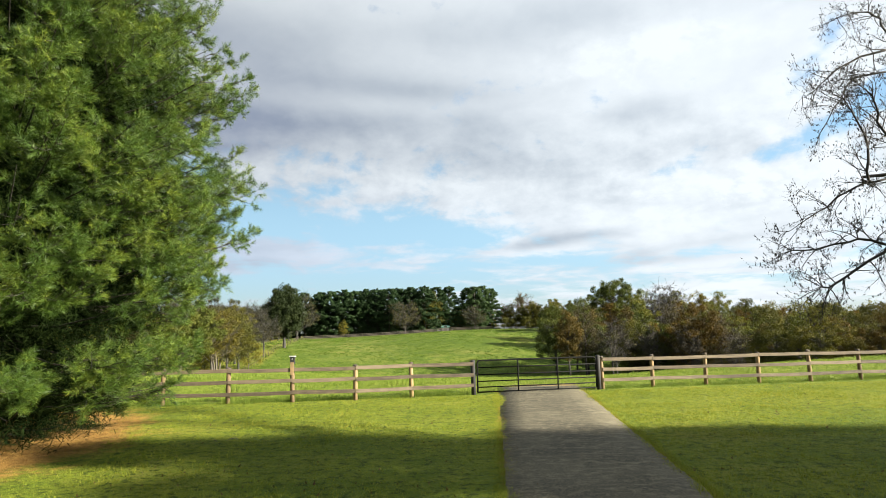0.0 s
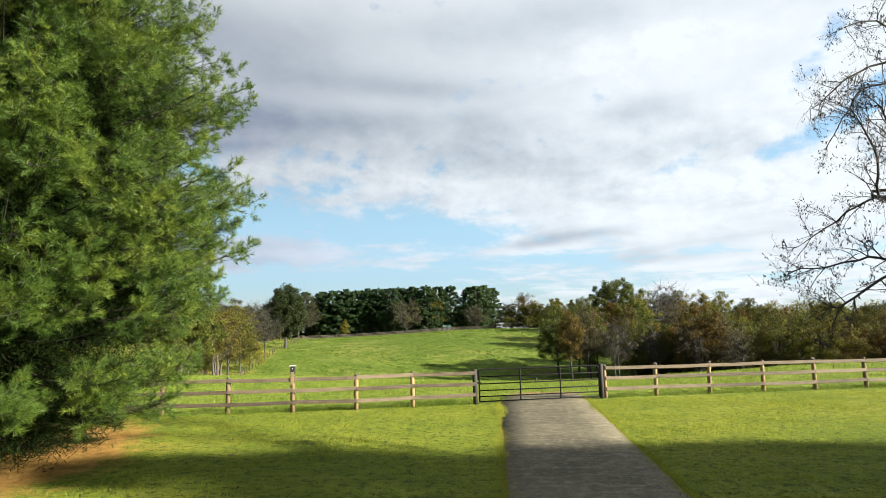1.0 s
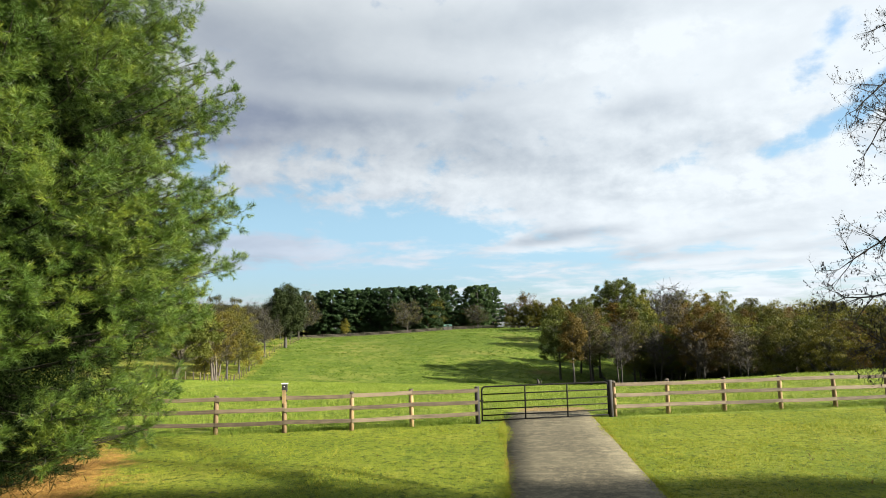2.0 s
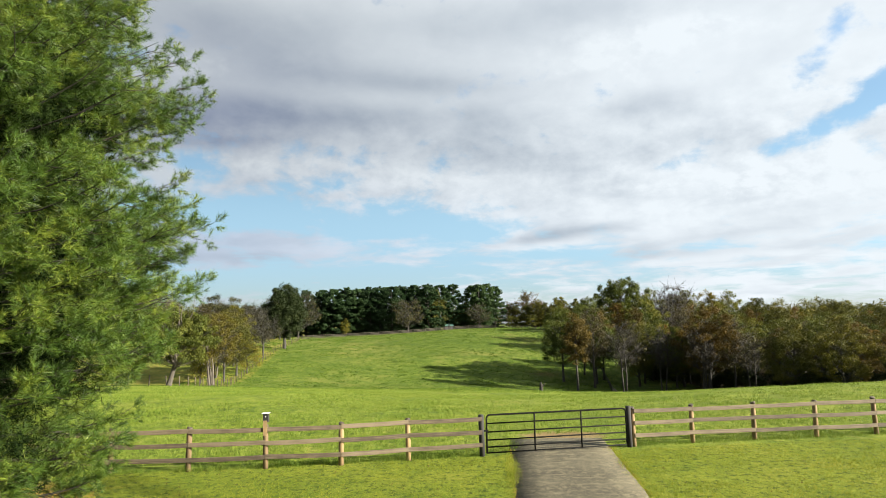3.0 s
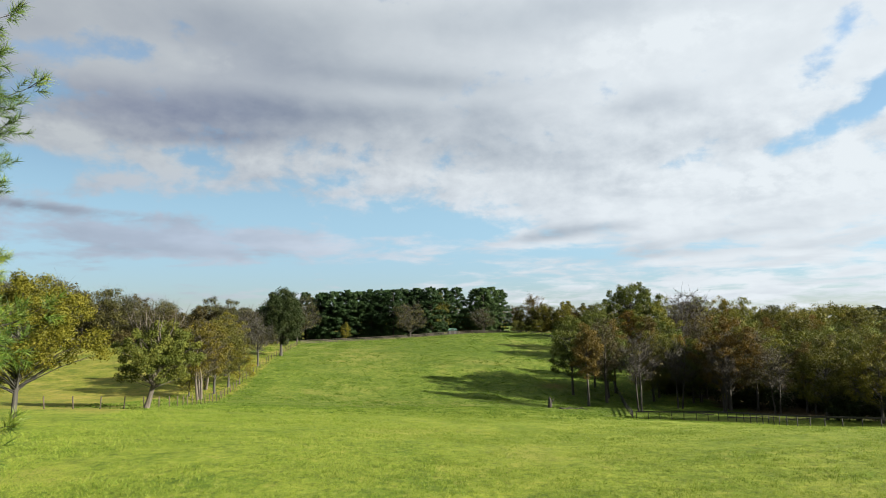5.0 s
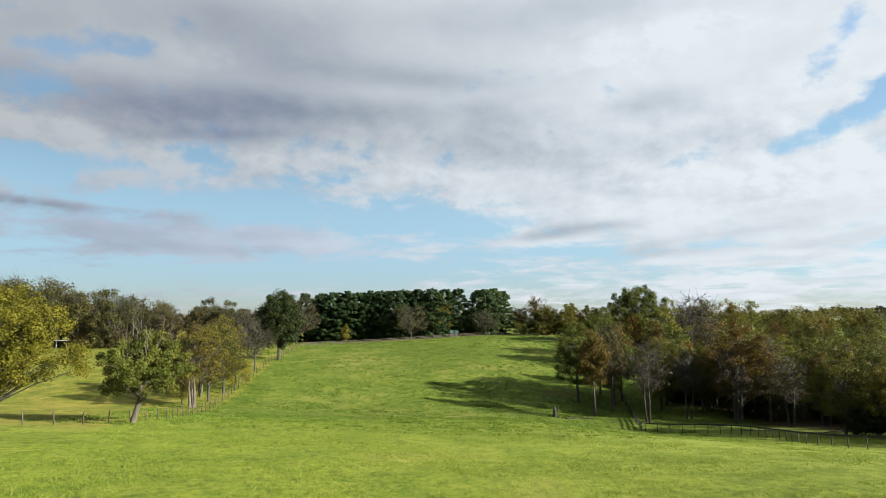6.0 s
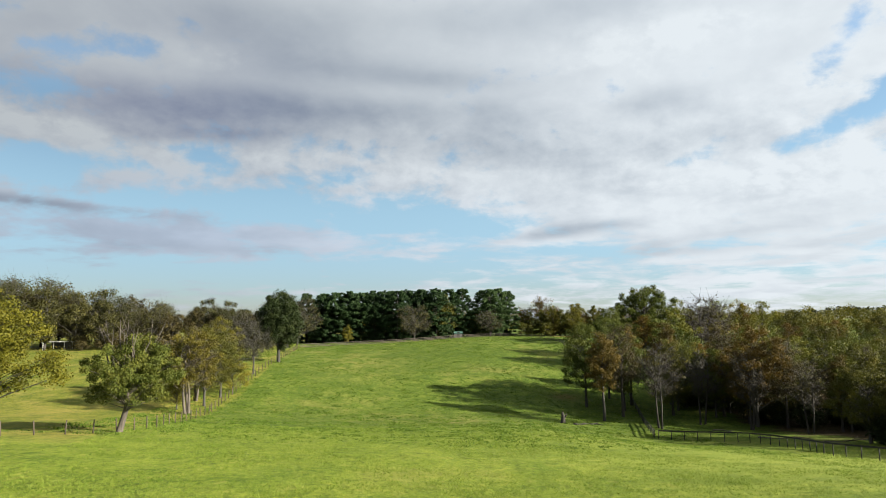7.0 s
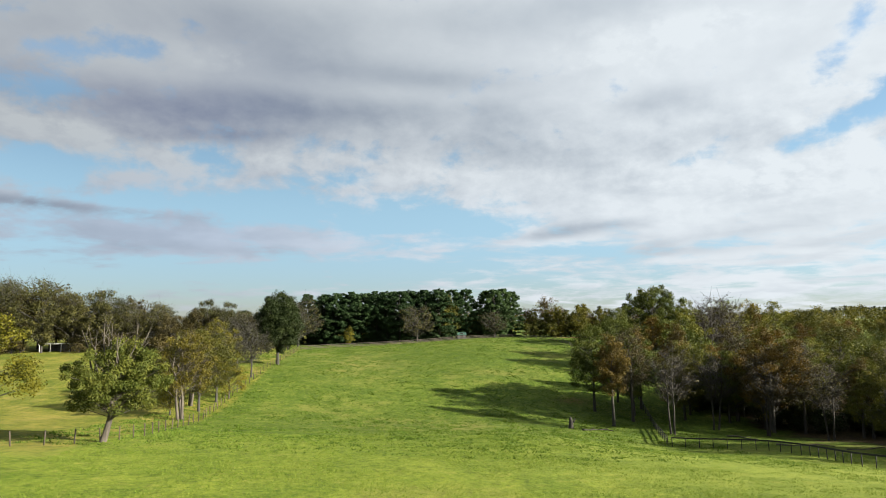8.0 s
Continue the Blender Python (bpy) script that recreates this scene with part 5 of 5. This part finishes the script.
def carport(x, y, turn):
    """A low open carport: a flat roof with a pale fascia on posts, a dark back wall and a side store."""
    shed = tagged(new("carport"), "low open grey carport with a pale fascia under far trees", "shed")
    shed.matrix_basis = pose(x, y, lie(x, y), 0, 0, turn)
    part("roof", Shape().box((-4.6, -2.9, 2.35), (4.6, 2.9, 2.52)).mesh("roof", M_ROOF, False), shed, "weathered flat roof")
    part("fascia", Shape().box((-4.62, -2.96, 2.30), (4.62, -2.90, 2.56)).mesh("fascia", M_WHITE, False), shed, "pale fascia board")
    part("back_wall", Shape().box((-4.4, 2.6, -0.1), (4.4, 2.75, 2.35)).mesh("back_wall", M_GREYWALL, False), shed)
    part("store", Shape().box((2.0, -1.6, -0.1), (4.4, 2.6, 2.35)).mesh("store", M_GREYWALL, False), shed, "closed grey store room")
    for px in (-4.3, -1.2, 1.9, 4.3):
        part("post", Shape().box((px - 0.07, -2.75, -0.1), (px + 0.07, -2.61, 2.35)).mesh("post", M_WHITE, False), shed)


carport(-124.0, 207.5, 8)
gabled("house", "white house half hidden among far trees", "house", -101.0, 226, -6, 7.0, 6.0, 4.6, 1.6, M_WHITE, M_ROOF)
gabled("shed", "small shed with a pale green metal roof on the hilltop", "shed", 1.4, 236.5, 5, 2.8, 2.4, 1.6, 0.6, M_GREYWALL, M_GREENROOF, 0.25)
gabled("shed", "small tan shed among trees on the crest", "shed", 36.5, 252.0, -10, 2.6, 2.4, 2.0, 0.7, M_TANWALL, M_ROOF, 0.2)


def stump(x, y):
    """The broken trunk standing in the dip, with splinters and a fallen piece of limb."""
    thing = tagged(new("tree_stump"), "dark broken tree stump standing in the grass", "stump")
    thing.location = (x, y, lie(x, y))
    part("trunk", Shape().tube([(0, 0, -0.3), (0, 0, 0.2), (0.05, 0, 0.9), (0.0, 0.05, 1.5), (-0.05, 0, 1.9)], [0.62, 0.42, 0.34, 0.26, 0.08], 9).mesh("trunk", M_DARKBARK), thing)
    part("snag", Shape().tube([(0.1, 0, 0.9), (0.55, 0.1, 1.2), (0.75, 0.1, 1.7)], [0.20, 0.13, 0.03], 6).mesh("snag", M_DARKBARK), thing)
    part("snag", Shape().tube([(-0.1, 0, 0.8), (-0.5, -0.1, 1.1)], [0.10, 0.02], 6).mesh("snag", M_DARKBARK), thing)


def log(x, y, turn, length, r, label, mat, bend=0.25):
    pts = [(length * (s - 0.5), bend * math.sin(s * 5 + x), r * 0.8 + 0.06 * math.sin(s * 9 + y)) for s in np.linspace(0, 1, 7)]
    thing = tagged(new("fallen_branch"), label, "branch")
    z = [lie(x + math.cos(math.radians(turn)) * p[0], y + math.sin(math.radians(turn)) * p[0]) - lie(x, y) for p in pts]
    thing.matrix_basis = pose(x, y, lie(x, y), 0, 0, turn)
    part("stem", Shape().tube([(p[0], p[1], p[2] + dz) for p, dz in zip(pts, z)], [r * (1 - 0.1 * i) for i in range(7)], 7).mesh("stem", mat), thing)
    a = pts[3]
    part("side_branch", Shape().tube([(a[0], a[1], a[2] + z[3]), (a[0] + length * 0.2, a[1] + length * 0.12, a[2] + z[3] + r * 2)], [r * 0.5, r * 0.15], 5).mesh("side_branch", mat), thing)


stump(18.5, 123.3)
log(21.5, 122.0, 20, 3.2, 0.16, "dark broken limb lying beside a stump", M_DARKBARK)
log(24.0, 122.6, -15, 2.4, 0.14, "dark rotten limb lying in the grass", M_DARKBARK)
log(48.0, 108.0, -35, 7.0, 0.13, "pale fallen branch on the wood floor", M_PALEBARK, 0.6)
log(54.5, 103.0, 5, 9.0, 0.12, "long pale fallen branch on the wood floor", M_PALEBARK, 0.5)
log(44.0, 118.0, -50, 5.0, 0.12, "pale fallen branch on the wood floor", M_PALEBARK, 0.4)
log(-5.35, 15.05, 22, 0.75, 0.011, "thin pale dead stick lying on the lawn", M_PALEBARK, 0.03)


# ---- grass ----
def drift(x, y, size, rng):
    """Smooth random patches of about the given size, 0 to 1."""
    grid = rng.random((128, 128))
    u, v = x / size + 500.0, y / size + 500.0
    i, j = np.floor(u).astype(int), np.floor(v).astype(int)
    a, b = u - i, v - j
    a, b = a * a * (3 - 2 * a), b * b * (3 - 2 * b)
    g = lambda di, dj: grid[(i + di) % 128, (j + dj) % 128]
    return (g(0, 0) * (1 - a) + g(1, 0) * a) * (1 - b) + (g(0, 1) * (1 - a) + g(1, 1) * a) * b


def grass(name, label, mat, seed, n, inside, h, per, wide):
    rng = np.random.default_rng(seed)
    pts = inside(rng, n)
    z = heights(pts[:, 0], pts[:, 1])
    p = np.repeat(np.column_stack([pts, z - 0.01]), per, 0)
    m = len(p)
    p[:, :2] += rng.normal(size=(m, 2)) * wide * 3
    a = rng.uniform(0, 6.283, m)
    hh = h * rng.uniform(0.45, 1.25, m) * (0.55 + 0.9 * drift(p[:, 0], p[:, 1], 0.8, rng) * drift(p[:, 0], p[:, 1], 3.1, rng) * 2)
    wide = wide * (0.75 + np.clip(p[:, 1] - 20, 0, 80) / 70)
    side = np.column_stack([np.cos(a), np.sin(a), np.zeros(m)]) * (wide * rng.uniform(0.6, 1.3, m))[:, None]
    bend = np.column_stack([rng.normal(size=m) * 0.45, rng.normal(size=m) * 0.45, np.ones(m)]) * hh[:, None]
    return tagged(new(name, polys(name, np.stack([p - side, p + side, p + bend], 1), 3, mat)), label, "grass", kind="stuff")


def on_lawn(rng, n):
    p = np.column_stack([rng.uniform(-16, 22, n), 5 + 21 * rng.random(n) ** 0.8])
    ok = (p[:, 1] < 23.8 + 0.12 * p[:, 0]) & ((p[:, 0] < np.vectorize(drive_left)(p[:, 1]) - 0.02) | (p[:, 0] > np.vectorize(drive_right)(p[:, 1]) + 0.02))
    return p[ok & (((p[:, 0] + 13.7) / 5.4) ** 2 + ((p[:, 1] - 13.5) / 8.8) ** 2 > 0.8 + 0.4 * rng.random(n))]


def in_field(rng, n):
    y = 23.5 + 76 * rng.random(n) ** 1.15
    x = (rng.random(n) - 0.5) * (34 + 0.80 * y) + 3
    thick = 0.6 * drift(x, y, 0.7, rng) + 0.4 * drift(x, y, 2.8, rng)
    ok = (y > 24.2 + 0.12 * x) & ~((np.abs(x - 4.3) < 1.7) & (y < 28.0)) & (thick > 0.12 + 0.50 * rng.random(n) + 0.006 * np.clip(x - 4, 0, 30)) & (x > -36 + 0.2 * (82 - y))
    return np.column_stack([x, y])[ok]


def by_fence(rng, n):
    k = rng.integers(0, 2, n)
    x = np.where(k, rng.uniform(6.6, 30, n), rng.uniform(-18, 1.3, n))
    y = np.where(k, 25.1 + (x - 6.6) * 0.135, 22.5 + np.clip(x + 8, 0, 20) * 0.16) + 0.2 + rng.normal(size=n) * 0.14
    return np.column_stack([x, y])


def drive_edge(rng, n):
    y = rng.uniform(4, 25, n)
    k = rng.integers(0, 2, n)
    x = np.where(k, drive_left(y) - 0.05 + rng.normal(size=n) * 0.10, drive_right(y) + 0.05 + rng.normal(size=n) * 0.10)
    return np.column_stack([x, y])


grass("lawn_grass", "short mown yellow-green lawn grass", M_LAWN, 1, 90000, on_lawn, 0.048, 4, 0.0085)
grass("field_grass", "longer green pasture grass", M_FIELD, 2, 190000, in_field, 0.115, 4, 0.012)
grass("fence_grass", "tall uncut grass along the fence", M_FIELD, 3, 5000, by_fence, 0.17, 4, 0.006)
grass("edge_grass", "ragged grass along the drive's edge", M_LAWN, 4, 9000, drive_edge, 0.06, 4, 0.006)


def drive_litter(rng, n):
    y = rng.uniform(5, 25, n)
    k = rng.integers(0, 2, n)
    inward = np.abs(rng.normal(size=n)) * 0.16 - 0.08
    return np.column_stack([np.where(k, drive_left(y) + inward, drive_right(y) - inward), y])


def lawn_litter(rng, n):
    return np.column_stack([rng.uniform(-9, 14, n), rng.uniform(6, 23, n)])


grass("dead_grass", "dry brown grass clippings along the drive's edges", M_STRAW, 6, 2600, drive_litter, 0.03, 3, 0.012)


def under_pine(rng, n):
    r, a = np.sqrt(rng.random(n)), rng.uniform(0, 6.283, n)
    return np.column_stack([-13.7 + 5.5 * r * np.cos(a), 13.5 + 8.9 * r * np.sin(a)])


grass("pine_straw", "orange-brown fallen pine needles under the pine", M_STRAW, 8, 12000, under_pine, 0.022, 4, 0.010)
grass("fallen_leaves", "small dry fallen leaves scattered on lawn and drive", M_LITTER, 7, 900, lawn_litter, 0.045, 1, 0.03)


def far_sward(rng, n):
    y = 78 + 153 * rng.random(n)
    x = (rng.random(n) - 0.5) * (70 + 0.15 * y) - 6
    lumps = rng.random((200, 200))
    lumps = (lumps[(x * 0.7).astype(int) % 200, (y * 0.7).astype(int) % 200] + lumps[(x * 1.9).astype(int) % 200, (y * 1.9).astype(int) % 200]) / 2
    return np.column_stack([x, y])[lumps > 0.42 + 0.2 * rng.random(n) + 0.4 * np.clip((92 - y) / 14, 0, 1) * rng.random(n)]


grass("field_grass", "coarse green grass tussocks on the hillside", M_HILLGRASS, 5, 90000, far_sward, 0.15, 3, 0.055)
